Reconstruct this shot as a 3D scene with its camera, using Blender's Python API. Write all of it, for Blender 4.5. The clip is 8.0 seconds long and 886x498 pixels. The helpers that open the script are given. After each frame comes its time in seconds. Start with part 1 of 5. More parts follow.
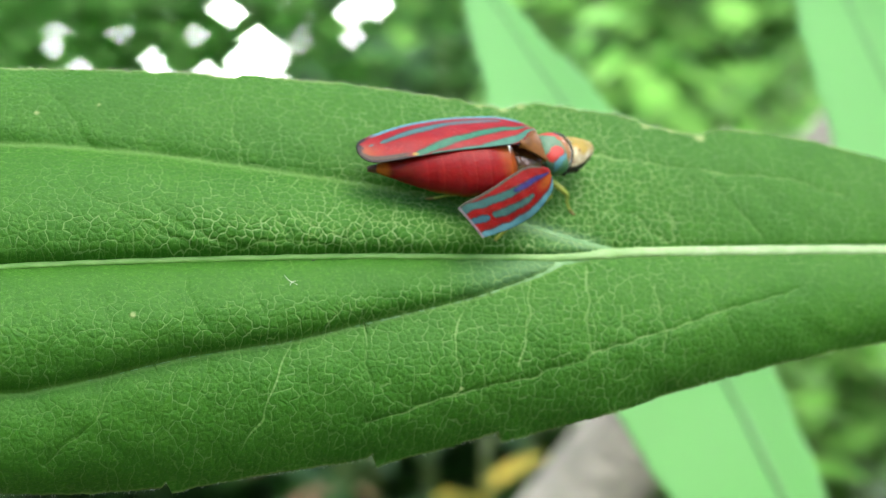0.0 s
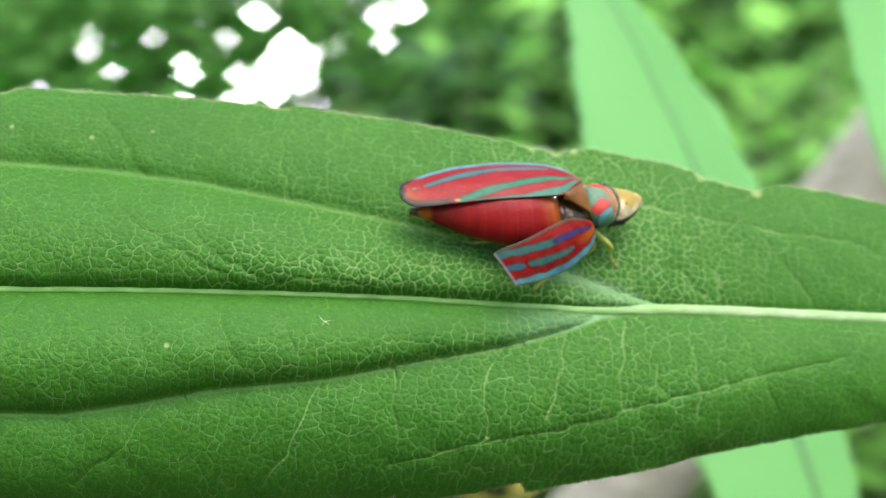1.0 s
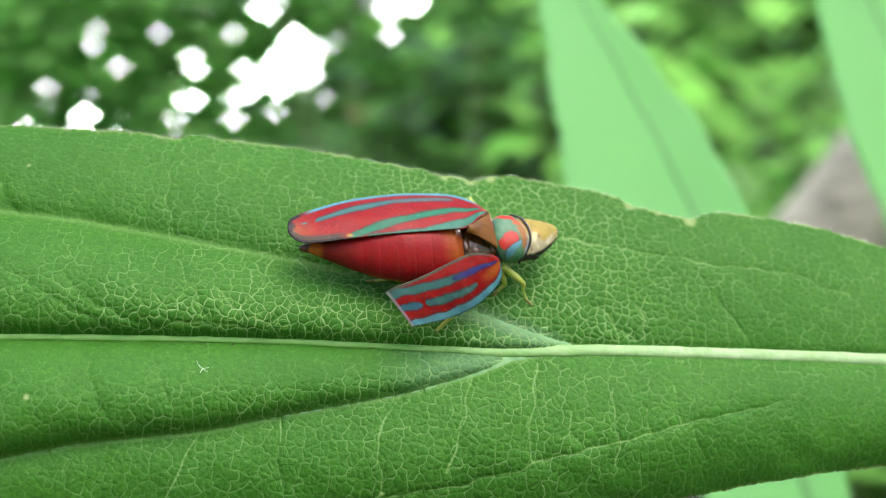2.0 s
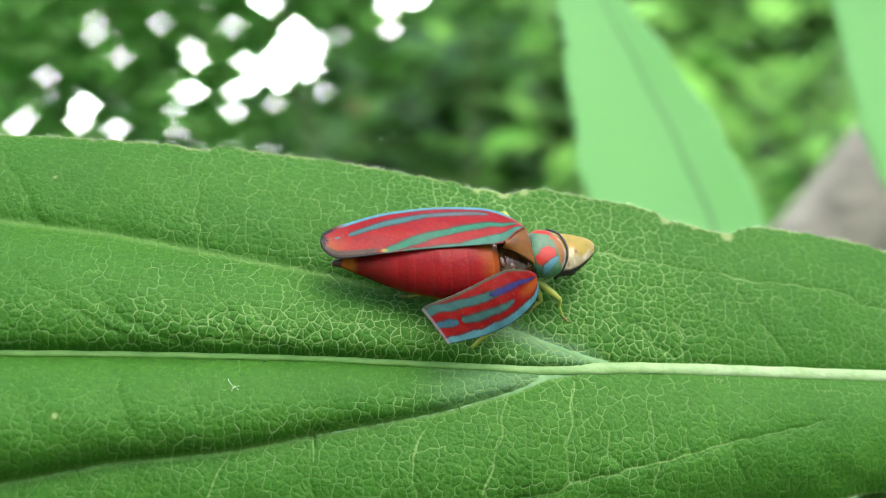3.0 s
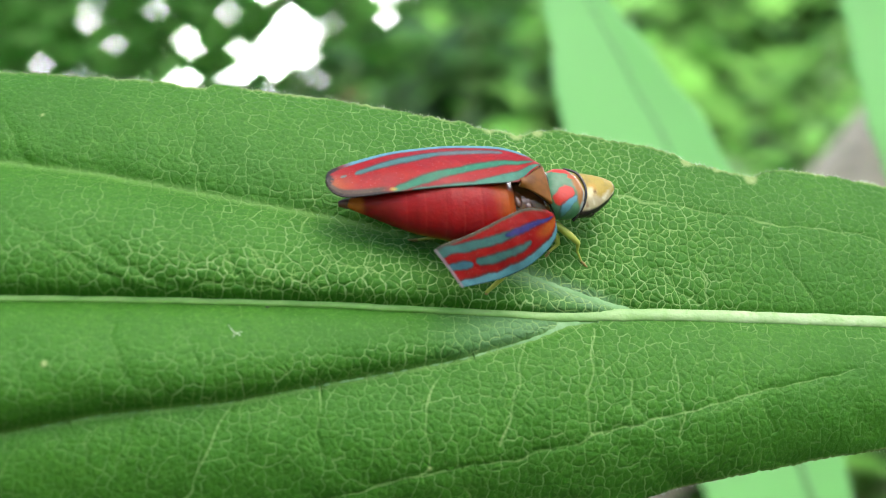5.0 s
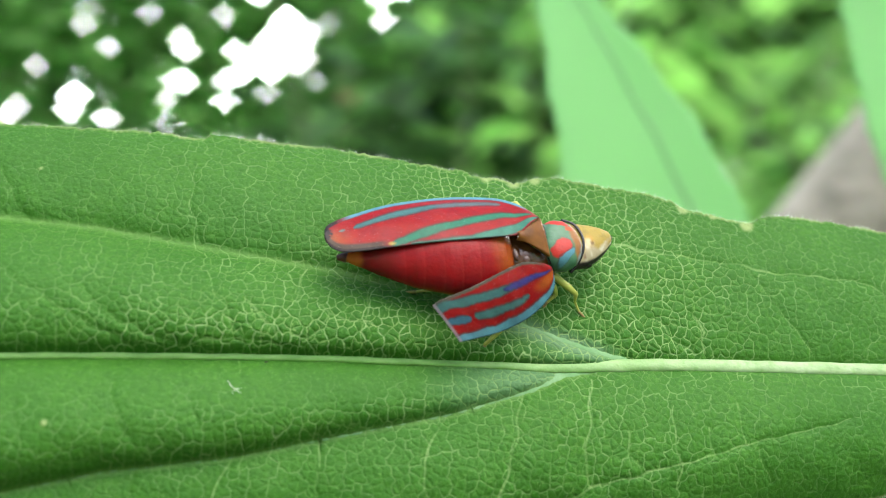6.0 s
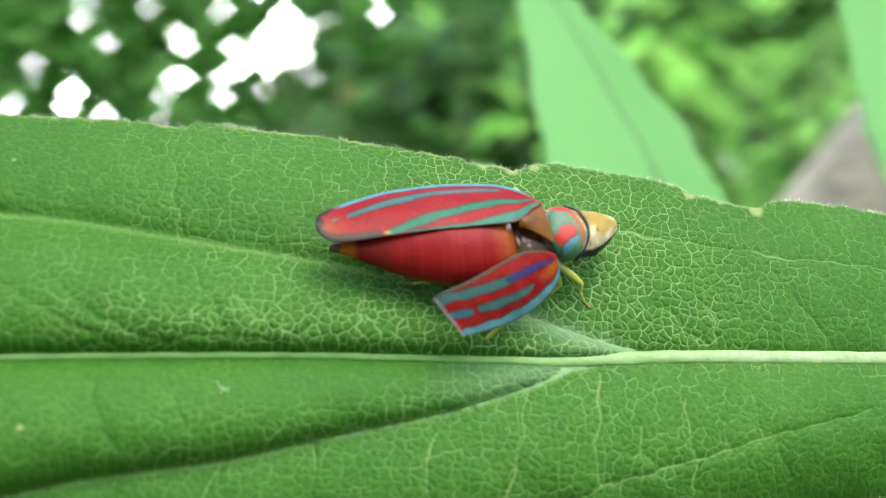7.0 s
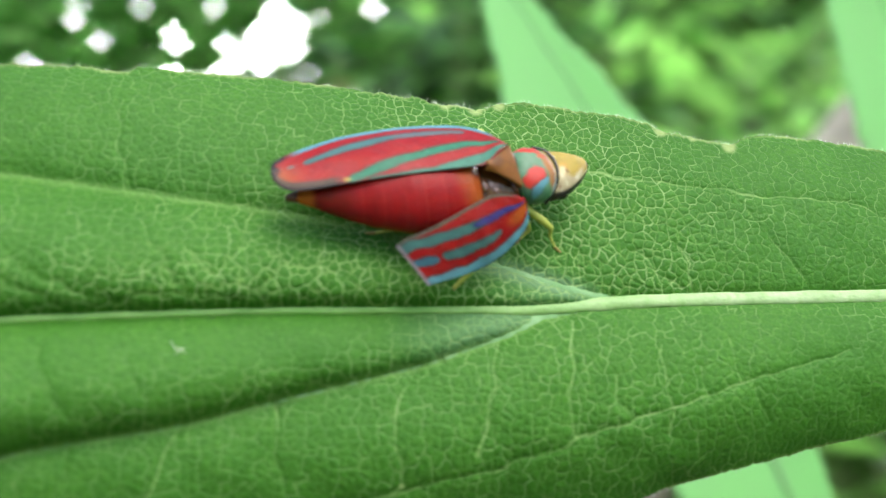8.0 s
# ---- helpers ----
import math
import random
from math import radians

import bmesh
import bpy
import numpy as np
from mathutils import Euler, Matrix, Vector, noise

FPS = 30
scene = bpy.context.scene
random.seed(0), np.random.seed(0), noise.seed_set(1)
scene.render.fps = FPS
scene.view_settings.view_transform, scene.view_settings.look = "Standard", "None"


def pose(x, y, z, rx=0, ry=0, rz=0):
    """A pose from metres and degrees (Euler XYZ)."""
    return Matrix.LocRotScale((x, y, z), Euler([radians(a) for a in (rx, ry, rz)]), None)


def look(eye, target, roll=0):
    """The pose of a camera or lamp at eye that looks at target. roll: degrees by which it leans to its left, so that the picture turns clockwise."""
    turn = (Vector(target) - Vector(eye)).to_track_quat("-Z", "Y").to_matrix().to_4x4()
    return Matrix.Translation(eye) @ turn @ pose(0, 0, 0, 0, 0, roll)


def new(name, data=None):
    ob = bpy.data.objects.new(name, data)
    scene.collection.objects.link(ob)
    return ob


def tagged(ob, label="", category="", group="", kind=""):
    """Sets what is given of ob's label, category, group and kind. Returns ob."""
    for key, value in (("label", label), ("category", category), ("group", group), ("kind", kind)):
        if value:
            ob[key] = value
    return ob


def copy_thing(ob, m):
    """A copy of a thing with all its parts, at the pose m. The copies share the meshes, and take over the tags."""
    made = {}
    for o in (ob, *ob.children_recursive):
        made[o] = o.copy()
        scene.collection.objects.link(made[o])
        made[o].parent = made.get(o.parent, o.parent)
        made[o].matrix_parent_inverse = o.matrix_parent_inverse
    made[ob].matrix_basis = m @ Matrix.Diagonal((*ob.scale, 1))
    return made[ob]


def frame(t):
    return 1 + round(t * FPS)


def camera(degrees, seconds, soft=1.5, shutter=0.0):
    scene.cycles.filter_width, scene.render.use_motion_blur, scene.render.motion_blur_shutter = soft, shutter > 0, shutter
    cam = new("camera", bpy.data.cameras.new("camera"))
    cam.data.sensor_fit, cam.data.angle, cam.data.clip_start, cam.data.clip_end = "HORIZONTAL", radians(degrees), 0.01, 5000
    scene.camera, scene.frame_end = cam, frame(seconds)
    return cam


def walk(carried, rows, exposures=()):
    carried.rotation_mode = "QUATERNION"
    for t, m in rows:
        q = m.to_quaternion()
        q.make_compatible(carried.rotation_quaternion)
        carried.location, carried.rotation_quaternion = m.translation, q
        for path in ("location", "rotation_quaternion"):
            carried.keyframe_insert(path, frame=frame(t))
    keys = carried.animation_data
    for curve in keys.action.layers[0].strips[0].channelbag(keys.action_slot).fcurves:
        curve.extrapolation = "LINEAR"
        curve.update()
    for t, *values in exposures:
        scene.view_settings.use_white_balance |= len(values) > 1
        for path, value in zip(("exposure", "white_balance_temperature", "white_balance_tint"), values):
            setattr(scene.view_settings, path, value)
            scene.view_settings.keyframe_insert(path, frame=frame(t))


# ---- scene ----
MM = 0.001
cam = camera(41.0, 8.0, soft=1.1)
cam.data.dof.use_dof = True
cam.data.dof.focus_distance = 0.0357
cam.data.dof.aperture_fstop = 59.0
cam.data.dof.aperture_blades = 4
cam.data.dof.aperture_rotation = radians(45)
cam.data.dof.aperture_ratio = 0.8
CAMERA_PATH = [
    (0, -0.001527, -0.006147, 0.796811, 86.93, 0.89, -1.61),
    (0.25, -0.001908, -0.006355, 0.797340, 87.07, 0.79, -1.19),
    (0.5, -0.001899, -0.006151, 0.797661, 87.21, 0.68, -0.78),
    (0.75, -0.001424, -0.005544, 0.797799, 87.16, 0.76, -0.46),
    (1, -0.000627, -0.004696, 0.797876, 87.10, 0.84, -0.14),
    (1.25, 0.000277, -0.003789, 0.798029, 86.96, 0.92, -0.02),
    (1.5, 0.001039, -0.003003, 0.798318, 86.82, 1.00, 0.11),
    (1.75, 0.001496, -0.002441, 0.798698, 86.81, 0.97, 0.15),
    (2, 0.001660, -0.002066, 0.799061, 86.81, 0.94, 0.19),
    (2.25, 0.001586, -0.001807, 0.799353, 86.74, 0.78, 0.18),
    (2.5, 0.001380, -0.001578, 0.799597, 86.68, 0.63, 0.17),
    (2.75, 0.001104, -0.001344, 0.799821, 86.61, 0.48, 0.16),
    (3, 0.000815, -0.001103, 0.800034, 86.54, 0.32, 0.15),
    (3.25, 0.000545, -0.000872, 0.800217, 86.48, 0.17, 0.15),
    (3.5, 0.000316, -0.000664, 0.800336, 86.41, 0.02, 0.14),
    (3.75, 0.000154, -0.000470, 0.800334, 86.33, 0.00, 0.12),
    (4, 0.000066, -0.000264, 0.800192, 86.24, -0.01, 0.10),
    (4.25, 0.000051, -0.000024, 0.799925, 86.12, -0.01, 0.05),
    (4.5, 0.000081, 0.000234, 0.799623, 86.00, -0.00, -0.00),
    (4.75, 0.000131, 0.000471, 0.799385, 86.02, 0.01, -0.05),
    (5, 0.000179, 0.000664, 0.799274, 86.03, 0.02, -0.10),
    (5.25, 0.000221, 0.000808, 0.799308, 86.05, 0.04, -0.15),
    (5.5, 0.000261, 0.000935, 0.799427, 86.06, 0.05, -0.19),
    (5.75, 0.000310, 0.001091, 0.799541, 86.08, 0.06, -0.24),
    (6, 0.000373, 0.001318, 0.799572, 86.10, 0.07, -0.29),
    (6.25, 0.000436, 0.001637, 0.799500, 86.06, 0.16, -0.33),
    (6.5, 0.000463, 0.002019, 0.799400, 86.02, 0.26, -0.36),
    (6.75, 0.000429, 0.002426, 0.799354, 85.95, 0.28, -0.36),
    (7, 0.000355, 0.002830, 0.799362, 85.87, 0.31, -0.36),
    (7.25, 0.000301, 0.003215, 0.799342, 85.83, 0.51, -0.42),
    (7.5, 0.000325, 0.003569, 0.799211, 85.79, 0.71, -0.49),
    (7.75, 0.000467, 0.003866, 0.798920, 85.70, 0.92, -0.53),
    (8, 0.000716, 0.004087, 0.798508, 85.60, 1.13, -0.58),
]
walk(cam, [(row[0], pose(*row[1:])) for row in CAMERA_PATH], [(0, 1.39), (1, 1.38), (2, 1.29), (4, 1.26), (6, 1.30), (8, 1.35)])

# ---- daylight under a bright, hazy sky ----
SUN_HEIGHT, SUN_TURN = 66.0, 138.0
world = bpy.data.worlds.new("sky")
scene.world = world
world.use_nodes = True
wn = world.node_tree.nodes
sky = wn.new("ShaderNodeTexSky")
sky.sky_type, sky.sun_disc = "NISHITA", False
sky.sun_elevation, sky.sun_rotation = radians(SUN_HEIGHT), radians(SUN_TURN)
sky.air_density, sky.dust_density, sky.ozone_density = 1.0, 3.0, 1.0
wn["Background"].inputs["Strength"].default_value = 0.15
world.node_tree.links.new(sky.outputs[0], wn["Background"].inputs["Color"])
sun = new("sun", bpy.data.lights.new("sun", "SUN"))
sun.data.energy, sun.data.angle, sun.data.color = 1.35, radians(58), (1.0, 0.97, 0.985)
# the veiled sun stands high behind the clearing's right side
sun_way = Vector((math.sin(radians(SUN_TURN)) * math.cos(radians(SUN_HEIGHT)), math.cos(radians(SUN_TURN)) * math.cos(radians(SUN_HEIGHT)), math.sin(radians(SUN_HEIGHT))))
sun.matrix_world = look(sun_way * 10, (0, 0, 0))

# ---- materials ----


def material(name, rough=0.5, metal=0.0, spec=0.5):
    m = bpy.data.materials.new(name)
    m.use_nodes = True
    b = m.node_tree.nodes["Principled BSDF"]
    b.inputs["Roughness"].default_value, b.inputs["Metallic"].default_value = rough, metal
    b.inputs["Specular IOR Level"].default_value = spec
    return m, m.node_tree.nodes, m.node_tree.links, b


def rgb(c):
    return (c[0], c[1], c[2], 1.0)


def mixed(n, l, fac, a, b):
    """A colour mix; a, b: colours or sockets; fac: number or socket."""
    k = n.new("ShaderNodeMix")
    k.data_type = "RGBA"
    for socket, v in ((k.inputs[0], fac), (k.inputs[6], a), (k.inputs[7], b)):
        if isinstance(v, bpy.types.NodeSocket):
            l.new(v, socket)
        elif isinstance(v, (int, float)):
            socket.default_value = v
        else:
            socket.default_value = rgb(v)
    return k.outputs[2]


def ramp(n, l, socket, lo, hi):
    k = n.new("ShaderNodeMapRange")
    k.inputs[1].default_value, k.inputs[2].default_value = lo, hi
    l.new(socket, k.inputs[0])
    return k.outputs[0]


def grain(n, l, scale, detail=3.0, rough=0.55):
    co, k = n.new("ShaderNodeTexCoord"), n.new("ShaderNodeTexNoise")
    k.inputs["Scale"].default_value, k.inputs["Detail"].default_value, k.inputs["Roughness"].default_value = scale, detail, rough
    l.new(co.outputs["Object"], k.inputs["Vector"])
    return k.outputs[0]


def attribute(n, name):
    k = n.new("ShaderNodeAttribute")
    k.attribute_name = name
    return k.outputs["Fac"], k.outputs["Color"]


def bumped(n, l, b, height, strength, distance):
    k = n.new("ShaderNodeBump")
    k.inputs["Strength"].default_value, k.inputs["Distance"].default_value = strength, distance
    l.new(height, k.inputs["Height"])
    l.new(k.outputs[0], b.inputs["Normal"])


def lit_through(m, n, l, b, colour, share):
    """Lets some light through a thin leaf."""
    t, k = n.new("ShaderNodeBsdfTranslucent"), n.new("ShaderNodeMixShader")
    if isinstance(colour, bpy.types.NodeSocket):
        l.new(colour, t.inputs[0])
    else:
        t.inputs[0].default_value = rgb(colour)
    k.inputs[0].default_value = share
    l.new(b.outputs[0], k.inputs[1])
    l.new(t.outputs[0], k.inputs[2])
    l.new(k.outputs[0], n["Material Output"].inputs[0])


def vein_net(n, l, size, stretch, waver, thin, wide, turn=0.0, uneven=1.0):
    """Pale lines round cells of about that size (metres): 1 on the lines, 0 inside the cells."""
    co, mp, nz, ad, vo = (n.new("ShaderNode" + k) for k in ("TexCoord", "Mapping", "TexNoise", "VectorMath", "TexVoronoi"))
    mp.inputs["Scale"].default_value = (stretch, 1.0, 1.0)
    mp.inputs["Rotation"].default_value = (0, 0, radians(turn))
    l.new(co.outputs["Object"], mp.inputs[0])
    nz.inputs["Scale"].default_value, nz.inputs["Detail"].default_value = 0.7 / size, 2.0
    l.new(mp.outputs[0], nz.inputs["Vector"])
    ad.operation = "MULTIPLY_ADD"
    l.new(nz.outputs["Color"], ad.inputs[0])
    ad.inputs[1].default_value = (waver * size,) * 3
    l.new(mp.outputs[0], ad.inputs[2])
    vo.voronoi_dimensions, vo.feature = "2D", "DISTANCE_TO_EDGE"
    vo.inputs["Scale"].default_value, vo.inputs["Randomness"].default_value = 1.0 / size, uneven
    l.new(ad.outputs[0], vo.inputs["Vector"])
    k = n.new("ShaderNodeMapRange")
    k.interpolation_type = "SMOOTHSTEP"
    k.inputs[1].default_value, k.inputs[2].default_value, k.inputs[3].default_value, k.inputs[4].default_value = thin, wide, 1.0, 0.0
    l.new(vo.outputs["Distance"], k.inputs[0])
    return k.outputs[0], vo.outputs["Distance"]


def times(n, l, *values):
    """The product of numbers and sockets."""
    out = values[0]
    for v in values[1:]:
        k = n.new("ShaderNodeMath")
        k.operation = "MULTIPLY"
        for i, x in enumerate((out, v)):
            if isinstance(x, bpy.types.NodeSocket):
                l.new(x, k.inputs[i])
            else:
                k.inputs[i].default_value = x
        out = k.outputs[0]
    return out


def venation(n, l, size, group, waver):
    """A net of small cells that are gathered into larger areas. Gives the distance from the nearest line, in cells,
    and 1 where that line also bounds a larger area."""
    co, nz, ad = (n.new("ShaderNode" + k) for k in ("TexCoord", "TexNoise", "VectorMath"))
    l.new(co.outputs["Object"], nz.inputs["Vector"])
    nz.inputs["Scale"].default_value, nz.inputs["Detail"].default_value = 0.8 / size, 2.0
    ad.operation = "MULTIPLY_ADD"
    l.new(nz.outputs["Color"], ad.inputs[0])
    ad.inputs[1].default_value = (waver * size,) * 3
    l.new(co.outputs["Object"], ad.inputs[2])
    found = []
    for feature in ("DISTANCE_TO_EDGE", "F1", "F2"):
        vo = n.new("ShaderNodeTexVoronoi")
        vo.voronoi_dimensions, vo.feature = "2D", feature
        vo.inputs["Scale"].default_value, vo.inputs["Randomness"].default_value = 1.0 / size, 0.85
        l.new(ad.outputs[0], vo.inputs["Vector"])
        found.append(vo)
    areas = []
    for vo in found[1:]:
        mp, big = n.new("ShaderNodeMapping"), n.new("ShaderNodeTexVoronoi")
        mp.inputs["Rotation"].default_value, mp.inputs["Scale"].default_value = (0, 0, radians(-8)), (1.5, 0.9, 1.0)
        l.new(vo.outputs["Position"], mp.inputs[0])
        big.voronoi_dimensions, big.feature = "2D", "F1"
        big.inputs["Scale"].default_value = 1.0 / group
        l.new(mp.outputs[0], big.inputs["Vector"])
        areas.append(big.outputs["Color"])
    apart, step = n.new("ShaderNodeVectorMath"), n.new("ShaderNodeMath")
    apart.operation, step.operation = "DISTANCE", "GREATER_THAN"
    l.new(areas[0], apart.inputs[0])
    l.new(areas[1], apart.inputs[1])
    l.new(apart.outputs["Value"], step.inputs[0])
    step.inputs[1].default_value = 0.001
    return found[0].outputs["Distance"], step.outputs[0]


def falling(n, l, socket, lo, hi):
    """1 below lo, 0 above hi, smooth between."""
    k = n.new("ShaderNodeMapRange")
    k.interpolation_type = "SMOOTHSTEP"
    k.inputs[1].default_value, k.inputs[2].default_value, k.inputs[3].default_value, k.inputs[4].default_value = lo, hi, 1.0, 0.0
    l.new(socket, k.inputs[0])
    return k.outputs[0]


def blade_material():
    m, n, l, b = material("leaf_blade", 0.55, 0, 0.17)
    vein, _ = attribute(n, "vein")
    side, _ = attribute(n, "side")
    pale, _ = attribute(n, "pale")
    net, _ = attribute(n, "net")
    down_sheen, _ = attribute(n, "down_sheen")
    gap, main = venation(n, l, 0.00026, 0.00095, 0.8)
    thin, thick = falling(n, l, gap, 0.012, 0.080), times(n, l, falling(n, l, gap, 0.025, 0.105), main)
    twigs, _ = vein_net(n, l, 0.00015, 1.0, 0.9, 0.01, 0.075, 30, 1.0)
    c = mixed(n, l, ramp(n, l, grain(n, l, 260, 4), 0.3, 0.7), (0.034, 0.139, 0.0100), (0.058, 0.190, 0.0165))
    c = mixed(n, l, ramp(n, l, grain(n, l, 5200, 2), 0.35, 0.7), c, (0.037, 0.144, 0.013))
    c = mixed(n, l, times(n, l, ramp(n, l, grain(n, l, 7500, 3, 0.65), 0.52, 0.68), 0.45), c, (0.028, 0.115, 0.009))
    c = mixed(n, l, times(n, l, ramp(n, l, grain(n, l, 6100, 3, 0.65), 0.54, 0.72), 0.40), c, (0.12, 0.30, 0.05))
    # downy forks, with their silvery highlight mixed into the colour
    c = mixed(n, l, down_sheen, c, (0.17, 0.295, 0.165))
    # vein endings inside the cells
    c = mixed(n, l, times(n, l, twigs, net, 0.75, ramp(n, l, grain(n, l, 4300, 3), 0.52, 0.66)), c, (0.26, 0.42, 0.11))
    # the fine lines break off and fade here and there; those round the larger areas hold
    c = mixed(n, l, times(n, l, thin, net, ramp(n, l, net, 0.0, 0.9), ramp(n, l, grain(n, l, 2600, 3), 0.30, 0.54), 0.85), c, (0.25, 0.40, 0.12))
    c = mixed(n, l, times(n, l, thick, ramp(n, l, net, 0.05, 1.15), ramp(n, l, grain(n, l, 900, 3), 0.30, 0.56)), c, (0.28, 0.43, 0.16))
    # fine pale specks paint the sparkle of the leaf hairs
    c = mixed(n, l, times(n, l, ramp(n, l, grain(n, l, 14000, 2), 0.62, 0.74), 0.30), c, (0.20, 0.36, 0.10))
    c = mixed(n, l, vein, c, (0.21, 0.37, 0.10))
    c = mixed(n, l, times(n, l, falling(n, l, side, 0.014, 0.048), 0.62, ramp(n, l, net, -0.8, 0.6), ramp(n, l, grain(n, l, 700, 3), 0.32, 0.58)), c, (0.27, 0.42, 0.14))
    c = mixed(n, l, pale, c, (0.38, 0.46, 0.18))
    l.new(c, b.inputs["Base Color"])
    # cells swell between their lines, more so where the net stands out
    swell = times(n, l, ramp(n, l, gap, 0.0, 0.32), ramp(n, l, net, -0.35, 1.0))
    bump_a, bump_b, bump_c = (n.new("ShaderNodeBump") for _ in range(3))
    bump_a.inputs["Strength"].default_value, bump_a.inputs["Distance"].default_value = 0.7, 0.000042
    l.new(swell, bump_a.inputs["Height"])
    bump_b.inputs["Strength"].default_value, bump_b.inputs["Distance"].default_value = 0.6, 0.00005
    l.new(grain(n, l, 9000, 3), bump_b.inputs["Height"])
    bump_c.inputs["Strength"].default_value, bump_c.inputs["Distance"].default_value = 0.6, 0.00004
    l.new(ramp(n, l, side, 0.0, 0.16), bump_c.inputs["Height"])
    l.new(bump_a.outputs[0], bump_b.inputs["Normal"])
    l.new(bump_b.outputs[0], bump_c.inputs["Normal"])
    l.new(bump_c.outputs[0], b.inputs["Normal"])
    lit_through(m, n, l, b, c, 0.2)
    return m


def rib_material():
    m, n, l, b = material("leaf_rib", 0.5, 0, 0.4)
    co, sp = n.new("ShaderNodeTexCoord"), n.new("ShaderNodeSeparateXYZ")
    l.new(co.outputs["Object"], sp.inputs[0])
    g = ramp(n, l, grain(n, l, 900, 4), 0.3, 0.7)
    # paler towards the stalk
    c = mixed(n, l, ramp(n, l, sp.outputs[0], -0.0035, 0.007), mixed(n, l, g, (0.11, 0.27, 0.045), (0.20, 0.37, 0.09)), mixed(n, l, g, (0.22, 0.355, 0.13), (0.36, 0.475, 0.245)))
    c = mixed(n, l, times(n, l, ramp(n, l, grain(n, l, 4500, 3), 0.5, 0.7), 0.55), c, (0.16, 0.32, 0.07))
    l.new(c, b.inputs["Base Color"])
    bumped(n, l, b, grain(n, l, 3500, 4), 0.7, 0.00008)
    return m


def plain_leaf(name, low, high, share=0.35, scale=60.0, dull=0.16, lively=1.8):
    m, n, l, b = material(name, 0.36, 0, 0.5)
    geo = n.new("ShaderNodeNewGeometry")
    c = mixed(n, l, ramp(n, l, grain(n, l, scale, 3), 0.3, 0.7), low, high)
    c = mixed(n, l, geo.outputs["Random Per Island"], c, mixed(n, l, 0.5, low, high))
    h = n.new("ShaderNodeHueSaturation")
    l.new(c, h.inputs["Color"])
    k = n.new("ShaderNodeMapRange")
    k.inputs[3].default_value, k.inputs[4].default_value = dull, lively
    l.new(geo.outputs["Random Per Island"], k.inputs[0])
    l.new(k.outputs[0], h.inputs["Value"])
    l.new(h.outputs[0], b.inputs["Base Color"])
    lit_through(m, n, l, b, h.outputs[0], share)
    return m


def speckled(name, low, high, scale, rough=0.5, spec=0.5, relief=0.0, distance=0.0001):
    m, n, l, b = material(name, rough, 0, spec)
    g = grain(n, l, scale, 4)
    l.new(mixed(n, l, ramp(n, l, g, 0.3, 0.7), low, high), b.inputs["Base Color"])
    if relief:
        bumped(n, l, b, grain(n, l, scale * 3, 3), relief, distance)
    return m


def painted(name, rough, spec, coat=0.0, under=0.0, dull=0.10):
    """Takes the pigment pattern of a body part from its own colour layer."""
    m, n, l, b = material(name, rough, 0, spec)
    _, colour = attribute(n, "pigment")
    c = mixed(n, l, ramp(n, l, grain(n, l, 4000, 3), 0.35, 0.75), colour, mixed(n, l, 0.22, colour, (0.02, 0.02, 0.02)))
    c = mixed(n, l, times(n, l, ramp(n, l, grain(n, l, 1300, 4), 0.50, 0.72), dull), c, (0.20, 0.10, 0.10))
    l.new(c, b.inputs["Base Color"])
    b.inputs["Coat Weight"].default_value = coat
    b.inputs["Coat Roughness"].default_value = 0.25
    bumped(n, l, b, grain(n, l, 6000, 4), 0.5, 0.00003)
    b.inputs["Subsurface Weight"].default_value, b.inputs["Subsurface Scale"].default_value = under, 0.0004
    b.inputs["Subsurface Radius"].default_value = (1.0, 0.25, 0.15)
    return m


BLADE, RIB = blade_material(), rib_material()
SIDE_RIB = speckled("leaf_side_rib", (0.095, 0.245, 0.065), (0.20, 0.35, 0.16), 1500, 0.55, 0.3, 0.4, 0.00005)
FAR_LEAF = plain_leaf("smooth_leaf", (0.178, 0.345, 0.145), (0.235, 0.410, 0.195), 0.5, 200)
FAR_RIB = speckled("smooth_leaf_rib", (0.165, 0.328, 0.134), (0.216, 0.388, 0.176), 300)
# half shade is put into the first weed colour, sunlight into the second
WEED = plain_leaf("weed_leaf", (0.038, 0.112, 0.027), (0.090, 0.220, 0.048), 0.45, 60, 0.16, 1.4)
SUNLIT_WEED = plain_leaf("sunlit_weed_leaf", (0.13, 0.37, 0.065), (0.30, 0.57, 0.13), 0.5, 60, 0.07, 1.75)
TREE_LEAF = plain_leaf("tree_leaf", (0.20, 0.44, 0.12), (0.31, 0.63, 0.18), 0.6, 4, 0.6, 1.5)
YELLOW_LEAF = plain_leaf("yellow_leaf", (0.55, 0.42, 0.04), (0.70, 0.58, 0.08), 0.3)
WEED_STEM = speckled("weed_stem", (0.07, 0.14, 0.03), (0.16, 0.20, 0.06), 120)
BARK = speckled("bark", (0.19, 0.175, 0.135), (0.39, 0.355, 0.285), 90, 0.85, 0.2, 0.8, 0.002)
TREE_BARK = speckled("tree_bark", (0.05, 0.04, 0.03), (0.13, 0.10, 0.08), 12, 0.9, 0.2, 0.8, 0.02)
SOIL = speckled("soil", (0.03, 0.035, 0.015), (0.09, 0.075, 0.05), 3, 0.95, 0.1, 0.6, 0.02)
DEAD_LEAF = plain_leaf("dead_leaf", (0.38, 0.17, 0.10), (0.56, 0.33, 0.23), 0.3, 60, 0.5, 1.4)

